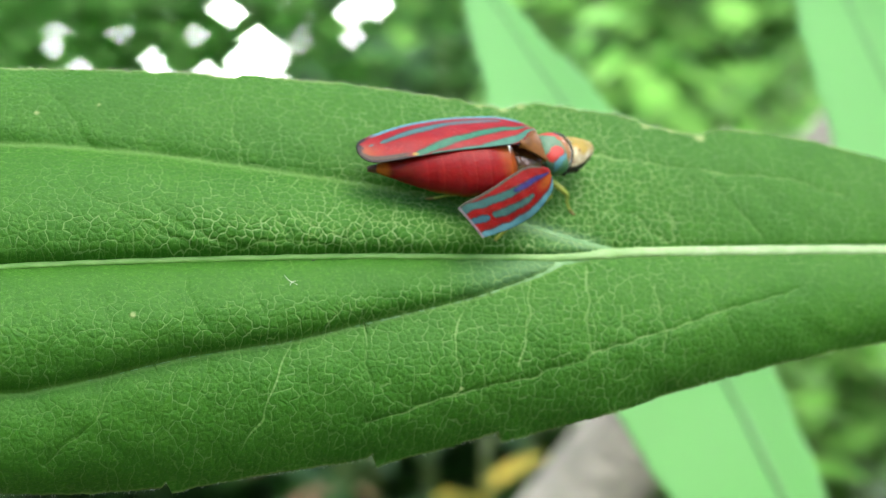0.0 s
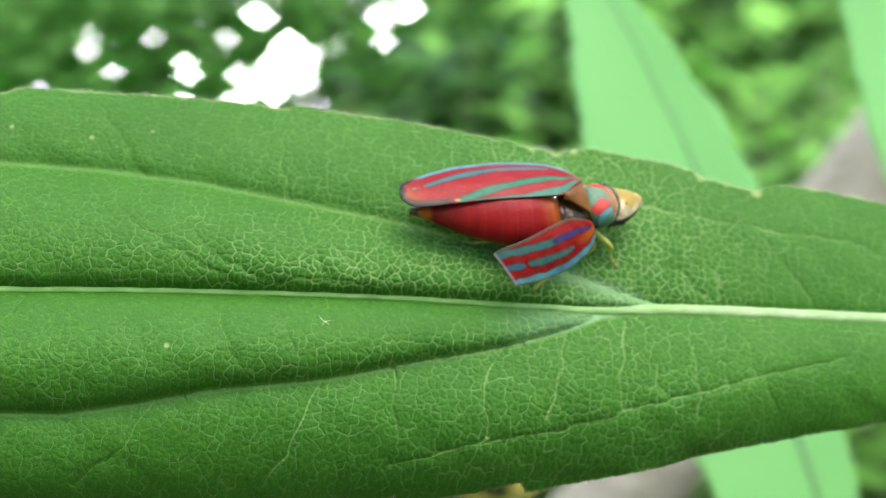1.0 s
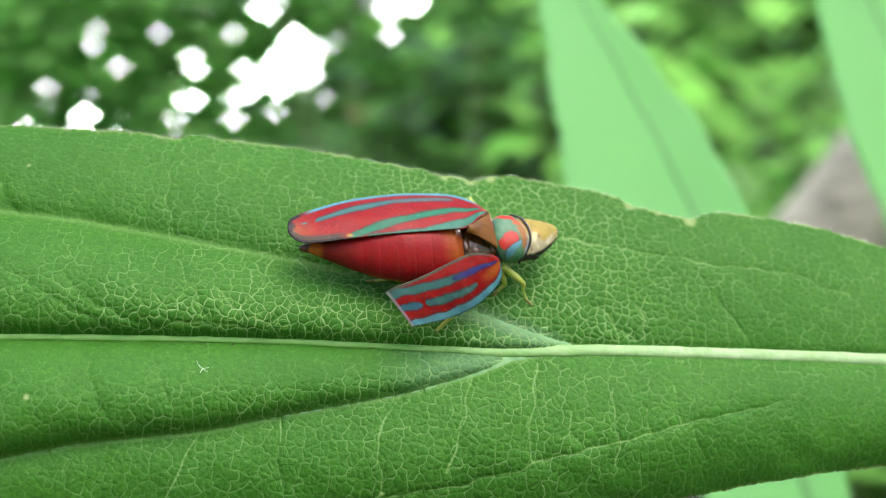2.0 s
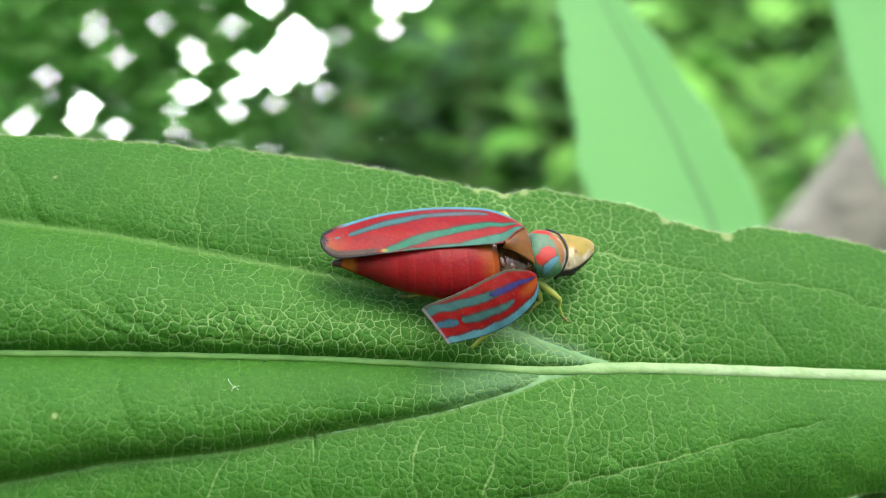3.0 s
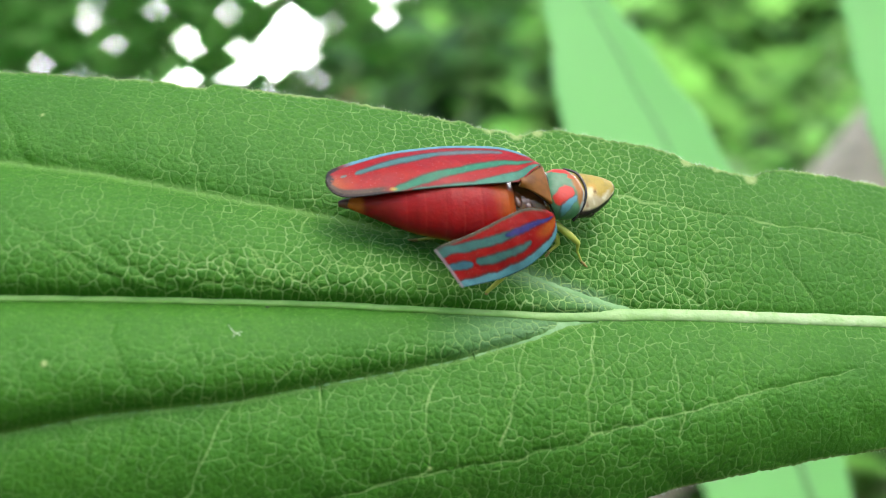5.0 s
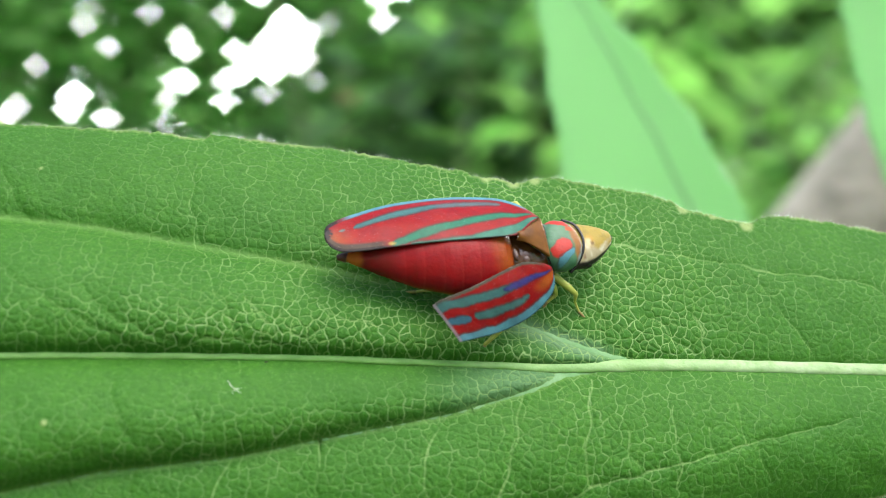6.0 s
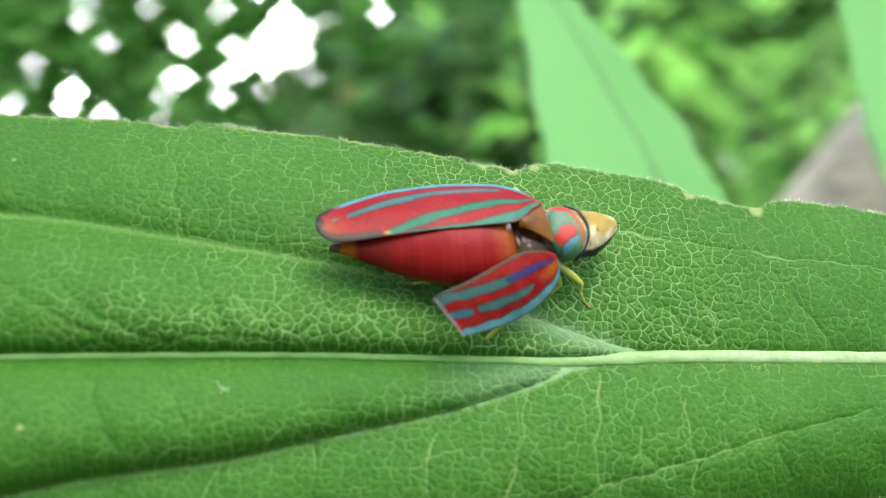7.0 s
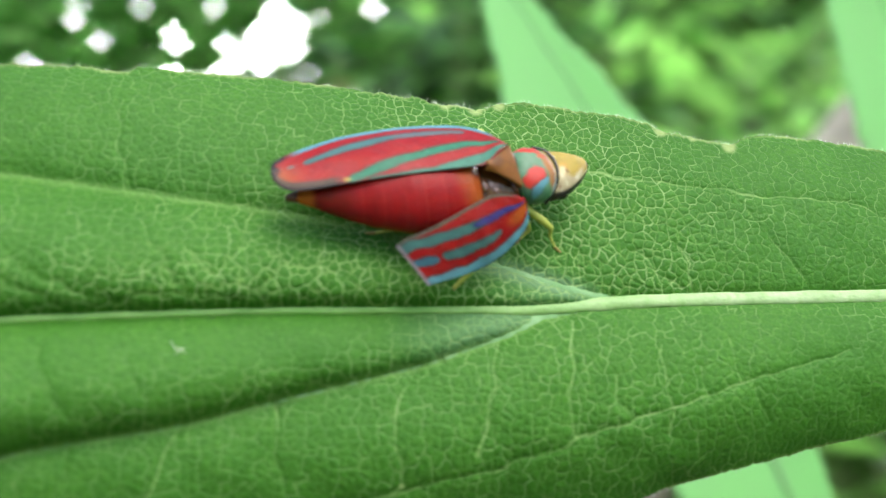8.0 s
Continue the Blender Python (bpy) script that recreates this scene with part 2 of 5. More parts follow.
WING = painted("wing_skin", 0.36, 0.14, 0.0)
ABDOMEN = painted("abdomen_skin", 0.24, 0.09, 0.0, 0.3, 0.0)
SHIELD = painted("shield_skin", 0.4, 0.25, 0.05)
HEAD = painted("head_skin", 0.42, 0.25, 0.05)
CHEST = speckled("chest_skin", (0.022, 0.008, 0.003), (0.125, 0.042, 0.010), 1300, 0.16, 0.5, 0.3, 0.00010)
SCUTELLUM = speckled("scutellum_skin", (0.085, 0.032, 0.006), (0.20, 0.075, 0.012), 1800, 0.45, 0.2, 0.3, 0.00003)
LEG = speckled("leg_skin", (0.34, 0.37, 0.045), (0.50, 0.52, 0.11), 1500, 0.4)
FOOT = speckled("foot_skin", (0.22, 0.14, 0.04), (0.34, 0.24, 0.08), 1500, 0.5)
TAIL = speckled("tail_skin", (0.03, 0.012, 0.008), (0.14, 0.03, 0.012), 2500, 0.4)
EYE_SKIN = speckled("eye_skin", (0.006, 0.005, 0.005), (0.02, 0.015, 0.012), 2000, 0.2)

# ---- mesh helpers ----


def link(name, mesh, mat, parent=None, label="", smooth=True):
    mesh.materials.append(mat)
    if smooth:
        mesh.polygons.foreach_set("use_smooth", [True] * len(mesh.polygons))
    ob = new(name, mesh)
    ob.parent = parent
    return tagged(ob, label)


def part(name, bm, mat, parent=None, label="", smooth=True):
    mesh = bpy.data.meshes.new(name)
    bm.to_mesh(mesh)
    bm.free()
    return link(name, mesh, mat, parent, label, smooth)


def thing(name, label, category, m=None, group="", kind=""):
    ob = tagged(new(name), label, category, group, kind)
    ob.empty_display_size = 0.005
    if m is not None:
        ob.matrix_basis = m
    return ob


def sheet(name, grid, closed=False):
    """A mesh from a grid of places (rows x columns x 3, metres). closed: the columns run round."""
    rows_n, cols = grid.shape[:2]
    mesh = bpy.data.meshes.new(name)
    index = np.arange(rows_n * cols).reshape(rows_n, cols)
    if closed:
        index = np.concatenate([index, index[:, :1]], 1)
    quads = np.stack([index[:-1, :-1], index[1:, :-1], index[1:, 1:], index[:-1, 1:]], -1).reshape(-1, 4)
    mesh.from_pydata(grid.reshape(-1, 3).tolist(), [], quads.tolist())
    return mesh


def layer(mesh, name, values):
    mesh.attributes.new(name, "FLOAT", "POINT").data.foreach_set("value", np.ascontiguousarray(values, dtype=np.float32).ravel())


def colours(mesh, values):
    c = np.concatenate([values.reshape(-1, 3), np.ones((values.size // 3, 1))], 1)
    mesh.attributes.new("pigment", "FLOAT_COLOR", "POINT").data.foreach_set("color", np.ascontiguousarray(c, dtype=np.float32).ravel())


def along(points, count):
    """count places along a smooth curve through the points, evenly by length."""
    p = np.array(points, float)
    q = []
    for i in range(len(p) - 1):
        a, b, c, d = p[max(i - 1, 0)], p[i], p[i + 1], p[min(i + 2, len(p) - 1)]
        for t in np.linspace(0, 1, 12, endpoint=False):
            q.append(0.5 * (2 * b + (c - a) * t + (2 * a - 5 * b + 4 * c - d) * t * t + (3 * b - a - 3 * c + d) * t**3))
    q = np.array(q + [p[-1]])
    far = np.r_[0, np.cumsum(np.linalg.norm(np.diff(q, axis=0), axis=1))]
    s = np.linspace(0, far[-1], count)
    return np.stack([np.interp(s, far, q[:, k]) for k in range(p.shape[1])], 1)


def tube(name, points, radii, count=24, sides=10, flat=1.0):
    """A tapered tube along points; radii are given at the points. flat: its height over its width."""
    c = along(points, count)
    far = np.r_[0, np.cumsum(np.linalg.norm(np.diff(np.array(points, float), axis=0), axis=1))]
    r = np.interp(np.linspace(0, far[-1], count), far, radii)
    way = np.gradient(c, axis=0)
    way /= np.linalg.norm(way, axis=1, keepdims=True)
    ref = np.array((0, 0, 1.0)) if np.abs(way[:, 2]).mean() < 0.8 else np.array((0, 1.0, 0))
    side = np.cross(way, ref)
    side /= np.linalg.norm(side, axis=1, keepdims=True)
    up = np.cross(side, way)
    a = np.linspace(0, 2 * np.pi, sides, endpoint=False)
    ring = c[:, None] + r[:, None, None] * (np.cos(a)[None, :, None] * side[:, None] + flat * np.sin(a)[None, :, None] * up[:, None])
    ring = np.concatenate([np.repeat(c[:1, None], sides, 1), ring, np.repeat(c[-1:, None], sides, 1)])
    return sheet(name, ring, closed=True)


def smoothstep(x, lo, hi):
    t = np.clip((x - lo) / (hi - lo), 0, 1)
    return t * t * (3 - 2 * t)


def to_line(u, v, points):
    """The distance of the places (u, v) from a line through points."""
    p = np.array(points, float)
    best = np.full(np.shape(u), 1e9)
    for (ax, ay), (bx, by) in zip(p[:-1], p[1:]):
        dx, dy = bx - ax, by - ay
        t = np.clip(((u - ax) * dx + (v - ay) * dy) / (dx * dx + dy * dy), 0, 1)
        best = np.minimum(best, np.hypot(u - ax - t * dx, v - ay - t * dy))
    return best


def waves(u, v, scale, seed):
    """Smooth random waves between about -1 and 1."""
    r = np.random.RandomState(seed)
    out = 0
    for _ in range(7):
        a, f, p = r.rand() * 6.28, (0.6 + 0.8 * r.rand()) / scale, r.rand() * 6.28
        out = out + np.sin(6.28 * f * (u * np.cos(a) + v * np.sin(a)) + p)
    return out / 4


# ---- the leaf under the insect: u along its midrib towards the stalk, v across it, in millimetres ----
TOP_EDGE = [(-45, -2.0), (-38, 1.2), (-30, 4.2), (-22.15, 6.0), (-20.45, 6.22), (-20.15, 6.49), (-15.6, 6.8), (-12.4, 6.95), (-10.97, 6.82), (-10.75, 7.05), (-8.9, 6.97), (-7.1, 6.95), (-5.3, 6.82), (-3.5, 6.63), (-2.86, 6.61), (-2.58, 6.46), (-1.65, 6.40), (-0.9, 6.33), (-0.43, 6.58), (0.24, 6.64), (2.1, 6.45), (3.3, 6.38), (4.06, 6.18), (4.5, 5.92), (5.2, 5.84), (6.0, 5.68), (6.56, 5.62), (7.2, 5.93), (8.0, 6.02), (9.6, 5.93), (11.4, 5.75), (15, 4.9), (19, 3.0), (22, 1.9), (24, 1.55)]
LOW_EDGE = [(-45, -2.5), (-38, -4.6), (-30, -7.1), (-22, -8.3), (-16, -8.62), (-13.75, -8.42), (-13.58, -8.22), (-13.5, -8.7), (-12.3, -8.37), (-9.7, -7.85), (-8.0, -7.67), (-7.12, -7.45), (-6.95, -7.25), (-6.87, -7.83), (-6.3, -7.62), (-4.4, -7.11), (-2.74, -6.51), (-2.6, -6.43), (-2.53, -6.9), (-0.6, -6.4), (1.46, -5.77), (3.6, -5.06), (5.83, -4.43), (8.13, -3.81), (10.0, -3.35), (12.1, -2.99), (15, -2.3), (19, -0.6), (22, 0.75), (24, 1.05)]
MIDRIB = [(-45, -2.15), (-38, -1.9), (-28, -1.5), (-20, -0.95), (-16.1, -0.6), (-11.6, -0.27), (-6.8, 0.0), (-1.8, 0.14), (0, 0.18), (2.7, 0.45), (5.4, 0.61), (10.5, 0.85), (16, 1.05), (24, 1.3), (34, 1.9)]
UPPER_VEIN = [(-26, 2.8), (-21, 3.5), (-16.85, 3.62), (-13.6, 3.51), (-10.3, 3.14), (-6.9, 2.78), (-4.2, 2.35), (-2.1, 1.72), (-0.7, 1.33), (0.9, 0.82), (2.3, 0.5)]
LOWER_VEIN = [(-26, -5.2), (-20.6, -5.1), (-17.3, -4.95), (-15.2, -4.45), (-12.7, -3.75), (-9.24, -3.12), (-6.7, -2.41), (-3.33, -1.5), (-1.8, -0.95), (-0.74, -0.53), (0.1, -0.1), (1.2, 0.2)]
SIDE_VEINS = [
    [(9.07, -0.79), (4.08, -2.29), (0.76, -3.48), (-1.95, -4.5), (-4.27, -4.98), (-7.07, -6.03)],
    [(-3.34, -1.45), (-3.98, -2.94), (-3.83, -4.7), (-4.3, -5.0)],
    [(-9.3, -3.1), (-9.97, -4.72), (-10.34, -5.8), (-11.2, -7.0)],
    [(-1.15, -0.75), (-1.3, -2.1), (-1.88, -3.9)],
    [(-6.84, -2.4), (-7.02, -3.76), (-6.9, -4.71)],
    [(1.82, 4.39), (4.65, 4.16), (6.28, 4.02), (9.69, 3.84), (12, 3.2)],
    [(6.28, 4.02), (7.5, 2.24), (8.13, 1.1)],
    [(-17.3, 6.0), (-16.2, 4.7), (-15.6, 3.6)],
    [(-10.97, 5.9), (-11.05, 4.6), (-10.6, 3.2)],
    [(-15.5, 1.9), (-13.3, 0.7), (-12.0, -0.1)],
    [(-14.5, -4.3), (-15.4, -6.0), (-17, -7.4)],
    [(-18.5, -1.0), (-19.6, -3.0), (-20.5, -5.0)],
]
# lesser veins on the strip above the midrib and on the lower half
STRIP_VEINS = [
    [(-13.4, 1.6), (-13.0, 1.1), (-11.9, 0.55), (-10.6, 0.1)],
    [(-10.2, 2.4), (-9.95, 1.85), (-9.5, 1.2), (-9.1, 0.3)],
    [(-10.6, 0.15), (-10.2, 0.32), (-9.3, 0.44), (-8.4, 0.4), (-7.8, 0.14)],
    [(-7.5, 2.7), (-7.65, 2.0), (-8.2, 1.0), (-8.2, 0.5)],
    [(-7.0, 1.8), (-6.7, 1.4), (-6.9, 0.9), (-7.4, 0.4)],
    [(-6.7, 1.4), (-5.7, 1.3), (-5.1, 1.1)],
    [(-5.5, 2.4), (-5.6, 1.8), (-5.8, 0.5), (-5.6, 0.2)],
    [(-9.05, 1.6), (-8.7, 1.3), (-8.3, 1.0)],
    [(-9.3, 0.0), (-9.2, -0.65)],
    [(1.4, 1.9), (1.3, 1.0)],
    [(4.4, 2.2), (4.7, 1.7), (4.65, 1.0)],
    [(3.0, 2.05), (3.65, 1.3), (4.35, 0.9)],
]
LESSER_VEINS = [
    [(0.95, -0.2), (0.85, -1.5), (0.7, -2.5), (0.85, -3.4)],
    [(3.5, -0.75), (3.4, -1.4), (3.5, -2.45), (3.5, -3.3)],
    [(2.0, -1.6), (2.05, -2.2), (2.35, -2.85)],
    [(5.45, -0.55), (5.5, -1.2), (5.65, -1.85)],
    [(4.45, -1.3), (4.5, -2.0)],
    [(6.05, -1.9), (6.1, -2.5), (6.4, -2.95)],
    [(-12.0, -2.6), (-12.3, -1.8), (-12.5, -1.1)],
    [(-12.8, -3.8), (-13.1, -4.6), (-13.0, -5.5)],
    [(-15.0, -4.5), (-15.3, -5.6), (-15.2, -6.6)],
    [(-11.9, -3.6), (-11.9, -4.3), (-12.3, -5.0)],
    [(-16.2, -1.9), (-16.1, -2.9), (-16.4, -3.9)],
    [(-14.9, -1.8), (-14.7, -2.9)],
    [(-10.4, -1.3), (-10.2, -2.1)],
]


def leaf_blade_mesh():
    u = np.concatenate([np.arange(-45, -22, 0.25), np.arange(-22, 13, 0.05), np.arange(13, 24.01, 0.25)])
    s = np.linspace(0, 1, 290)
    top = np.interp(u, *np.array(TOP_EDGE).T)
    low = np.interp(u, *np.array(LOW_EDGE).T)
    # small uneven teeth along both edges
    top = top + 0.035 * waves(u, 0 * u, 0.55, 3) + 0.024 * waves(u, 0 * u, 0.2, 4) + 0.02 * waves(u, 0 * u, 0.13, 8)
    low = low + 0.03 * waves(u, 0 * u, 0.6, 5) + 0.024 * waves(u, 0 * u, 0.22, 6) + 0.018 * waves(u, 0 * u, 0.14, 9)
    U = np.repeat(u[:, None], len(s), 1)
    V = low[:, None] + (top - low)[:, None] * s[None]
    mid, up, lo = (np.interp(U, *np.array(p).T) for p in (MIDRIB, UPPER_VEIN, LOWER_VEIN))
    d_mid = np.abs(V - mid)
    d_up = np.where(U < 2.3, to_line(U, V, UPPER_VEIN), 9)
    d_lo = np.where(U < 1.2, to_line(U, V, LOWER_VEIN), 9)
    edge = np.minimum(V - low[:, None], top[:, None] - V)
    # the blade swells between the main veins like a quilt; the veins lie in the furrows
    even = np.arange(-47, 26, 0.05)
    soft = [np.interp(u, even, np.convolve(np.interp(even, *np.array(p).T), np.ones(50) / 50, "same")) for p in (LOW_EDGE, TOP_EDGE)]
    lines = [soft[0][:, None] + 0 * V, np.where(U < 1.2, np.minimum(lo, mid), mid), mid, np.where(U < 2.3, np.maximum(up, mid), mid), soft[1][:, None] + 0 * V]
    h = np.zeros(U.shape)
    for a, b, swell, lean in zip(lines[:-1], lines[1:], (0.11, 0.175, 0.225, 0.085), (1.0, 0.85, 0.84, 1.0)):
        w = b - a
        t = np.clip((V - a) / np.maximum(w, 1e-6), 0, 1)
        t = t ** lean
        h += np.where((V >= a) & (V < b), swell * np.minimum(w, 3.6) * 4 * t * (1 - t), 0)
    # the lower half bends down towards its edge, deepened to stand in for shade
    h -= 0.058 * np.clip(mid - V - 0.5, 0, None) ** 2
    # a slight bend of the upper half, shaped to brighten it
    h -= 0.012 * np.clip(V - mid - 1.5, 0, None) ** 2
    h -= 0.10 * np.exp(-((d_mid / 0.3) ** 2)) + 0.045 * np.exp(-((d_up / 0.35) ** 2)) + 0.05 * np.exp(-((d_lo / 0.3) ** 2))
    d_side = np.full(U.shape, 9.0)
    wu, wv = U + 0.09 * waves(U, V, 1.1, 21), V + 0.09 * waves(U, V, 1.1, 22)
    for p in SIDE_VEINS:
        d_side = np.minimum(d_side, to_line(wu, wv, p))
    for p in STRIP_VEINS + LESSER_VEINS:
        d_side = np.minimum(d_side, to_line(wu, wv, p) + 0.004)
    h -= 0.03 * np.exp(-((d_side / 0.25) ** 2))
    h += 0.07 * waves(U, V, 6, 11) + 0.03 * waves(U, V, 1.6, 12)
    h += 0.10 * np.exp(-((edge / 0.5) ** 2)) * waves(U, V, 5, 13)
    vein = np.zeros(U.shape)
    # the net stands out most on the strip above the midrib
    net = 0.30 + 0.14 * smoothstep(U, -16, -6) + 0.22 * smoothstep(V - mid, 2, 3) * smoothstep(U, -17, -9) + 0.14 * smoothstep(V - mid, -0.1, 0.3) * smoothstep(U, -9, 0) + 0.48 * smoothstep(V - mid, -0.1, 0.3) * (1 - smoothstep(V - mid, 2.2, 4.8)) * (0.25 + 0.75 * smoothstep(U, -18, -7))
    net = net * (1 - 0.70 * smoothstep(U, 0.5, 8.5)) * (1 - 0.45 * smoothstep(V - mid, 1.0, 2.4) * (1 - smoothstep(U, -7, -3)))
    net = net * (1 - 0.75 * (V < mid) * (V > lo) * smoothstep(V - mid, -2.2, -0.4) * (1 - smoothstep(U, -6, -2)))
    net = net * np.where(V < np.where(U < 1.2, lo, mid), 0.82, 1.0)
    net += 0.28 * (V < mid) * (V > lo) * smoothstep(U, -15, -9) * (1 - smoothstep(V - lo, 0.2, 1.3)) + 0.12 * (V < lo) * smoothstep(U, -6, -1)
    # pale down in the forks of the main veins, its silvery sheen painted in
    fork = smoothstep(U, -4.6, -1.0) * (1 - smoothstep(U, 0.6, 2.4))
    down_sheen = fork * np.maximum(((V < mid) & (V > lo)) * 0.44, 0.80 * np.exp(-((d_up / 0.30) ** 2)))
    down_sheen = np.maximum(down_sheen, fork * 0.20 * ((V > mid) & (V < up)) * smoothstep(U, -1.6, 0.2))
    # the upper and lower veins keep a soft pale line
    vein = np.maximum(vein, (0.28 + 0.12 * (d_lo < d_up)) * (1 - smoothstep(np.minimum(d_up, d_lo), 0.04, 0.17)))
    pale = 0.7 * (1 - smoothstep(edge, 0.02, 0.10)) * (0.5 + 0.5 * waves(U, V, 1.5, 51)).clip(0, 1)
    for x, y, r in ((-17.31, 4.82, 0.10), (-3.86, -4.75, 0.09), (-14.0, -2.27, 0.12), (-19.9, 4.9, 0.09), (-15.4, 5.3, 0.07), (-20.9, -3.6, 0.1), (6.5, 5.55, 0.3), (4.4, 5.95, 0.26), (-1.2, 6.35, 0.3), (-2.1, 6.45, 0.26), (-0.5, 6.5, 0.24), (5.4, 5.8, 0.2)):
        pale = np.maximum(pale, 0.7 * (1 - smoothstep(np.hypot(U - x, V - y), r * 0.4, r)))
    mesh = sheet("blade", np.stack([U - 0.22 * h, V - 0.51 * h, h], -1) * MM)
    layer(mesh, "vein", vein)
    layer(mesh, "side", np.minimum(d_side + 0.016 * smoothstep(-U, 9, 13) + 0.010 * smoothstep(U, 4, 9), 0.6))
    layer(mesh, "pale", pale)
    layer(mesh, "net", net)
    layer(mesh, "down_sheen", down_sheen)
    return mesh, (u, U, V, h)


def leaf_height(u, v):
    """The height of the leaf's face at a place on it, in millimetres."""
    lu, LU, LV, LH = LEAF_GRID
    i = int(np.argmin(np.abs(lu - u)))
    return float(np.interp(v, LV[i], LH[i]))


main_leaf = thing("lance_leaf", "long green leaf with pale midrib and netted veins", "leaf")
blade_mesh, LEAF_GRID = leaf_blade_mesh()
blade = link("blade", blade_mesh, BLADE, main_leaf)
body = blade.modifiers.new("thickness", "SOLIDIFY")
body.thickness, body.offset = 0.00022, -1.0


def rib(name, points, radii, lift, parent, mat, flat=0.5):
    c = along(points, 160)
    p = np.array([(u, v, leaf_height(u, v) + lift) for u, v in c])
    p[:, 0] -= 0.22 * p[:, 2]
    p[:, 1] -= 0.51 * p[:, 2]
    p[:, 2] += 0.01 * np.sin(np.arange(len(p)) * 1.7)
    radii = np.interp(p[:, 0], [q[0] for q in points], radii) * (1 + 0.12 * waves(p[:, 0], 0 * p[:, 0], 0.8, 17))
    return link(name, tube(name, p * MM, np.array(radii) * MM, 260, 10, flat), mat, parent)


rib("midrib", MIDRIB[:-1], [0.05, 0.07, 0.10, 0.115, 0.12, 0.125, 0.13, 0.145, 0.175, 0.21, 0.21, 0.215, 0.24, 0.36], 0.05, main_leaf, RIB)
for name, line in (("upper_side_rib", UPPER_VEIN), ("lower_side_rib", LOWER_VEIN)):
    line = line[2:]
    rib(name, line, 0.035 + 0.165 * np.linspace(0, 1, len(line)) ** 2, -0.03, main_leaf, SIDE_RIB, 0.36)
SPECK = speckled("speck", (0.01, 0.01, 0.008), (0.03, 0.025, 0.02), 4000)
FIBRE = speckled("fibre", (0.36, 0.48, 0.28), (0.60, 0.66, 0.52), 4000)


def on_leaf(u, v, lift):
    z = leaf_height(u, v) + lift
    return (u - 0.22 * z, v - 0.51 * z, z)


for line in (((-9.42, -0.80), (-9.30, -0.96), (-9.02, -1.12)), ((-9.26, -1.18), (-9.20, -1.05), (-9.02, -0.98))):
    p = [on_leaf(*q, 0.05 + 0.03 * i) for i, q in enumerate(line)]
    link("fibre", tube("fibre", np.array(p) * MM, np.array((0.005, 0.011, 0.005)) * MM, 12, 5), FIBRE, main_leaf, "tiny white fibre")
for u, v in ((-8.5, -0.24),):
    p = on_leaf(u, v, 0.02)
    link("speck", tube("speck", np.array([(p[0] - 0.05, p[1], p[2]), p, (p[0] + 0.06, p[1] + 0.02, p[2])]) * MM, np.array((0.008, 0.022, 0.008)) * MM, 8, 7), SPECK, main_leaf, "tiny dark speck")


def edge_fuzz():
    """Short pale hairs along both edges of the blade."""
    r = random.Random(31)
    bm = bmesh.new()
    for _ in range(900):
        u = r.uniform(-23, 14)
        upper = r.random() < 0.6
        i = int(np.argmin(np.abs(LEAF_GRID[0] - u)))
        j = -1 if upper else 0
        at = np.array((LEAF_GRID[1][i, j], LEAF_GRID[2][i, j], LEAF_GRID[3][i, j]))
        at = np.array((at[0] - 0.22 * at[2], at[1] - 0.51 * at[2], at[2]))
        way = np.array((r.uniform(-0.7, 0.7), 1.0 if upper else -1.0, r.uniform(-0.1, 0.5))) * r.uniform(0.05, 0.14)
        w = 0.009
        base = [bm.verts.new(Vector(at + np.array(d) * w) * MM) for d in ((1, 0, 0), (-0.5, 0, 0.87), (-0.5, 0, -0.87))]
        tip = bm.verts.new(Vector(at + way) * MM)
        for a in range(3):
            bm.faces.new((base[a], base[(a + 1) % 3], tip))
    part("edge_hairs", bm, FIBRE, main_leaf, "fine pale hairs along the edge")


edge_fuzz()
stalk = link("leaf_stalk", tube("leaf_stalk", np.array([(23.0, 1.22, -0.1), (27, 1.5, -0.3), (31.5, 1.7, -0.85)]) * MM, np.array((0.35, 0.55, 0.8)) * MM, 20, 12), RIB, main_leaf)

# ---- the insect: x ahead, y to its left, z off the leaf, in millimetres ----
INSECT_ON_LEAF = pose(-1.047 * MM, 3.381 * MM, 0, 0, 0, 9.16)
hopper = thing("leafhopper", "red leafhopper with teal stripes, one wing spread", "insect")
RED, TEAL, BLUE, GREEN = np.array((0.245, 0.006, 0.007)), np.array((0.050, 0.135, 0.125)), np.array((0.085, 0.235, 0.28)), np.array((0.022, 0.155, 0.085))
BLACK, ORANGE, YELLOW, VIOLET = np.array((0.012, 0.010, 0.010)), np.array((0.42, 0.11, 0.015)), np.array((0.30, 0.205, 0.035)), np.array((0.030, 0.035, 0.17))


def over(base, colour, mask):
    return base + (np.asarray(colour) - base) * np.clip(mask, 0, 1)[..., None]


def band(s, r, points, soft=0.03):
    """A tapering stripe on a wing, through places (s, r, half width)."""
    p = np.array(sorted(points))
    centre, half = np.interp(s, p[:, 0], p[:, 1]), np.interp(s, p[:, 0], p[:, 2])
    ends = np.minimum(s - p[0, 0], p[-1, 0] - s)
    half = half * np.sqrt(np.clip(ends / 0.02, 0, 1))
    return 1 - smoothstep(np.abs(r - centre), half - soft, half + soft) if half.max() > 0 else 0 * s


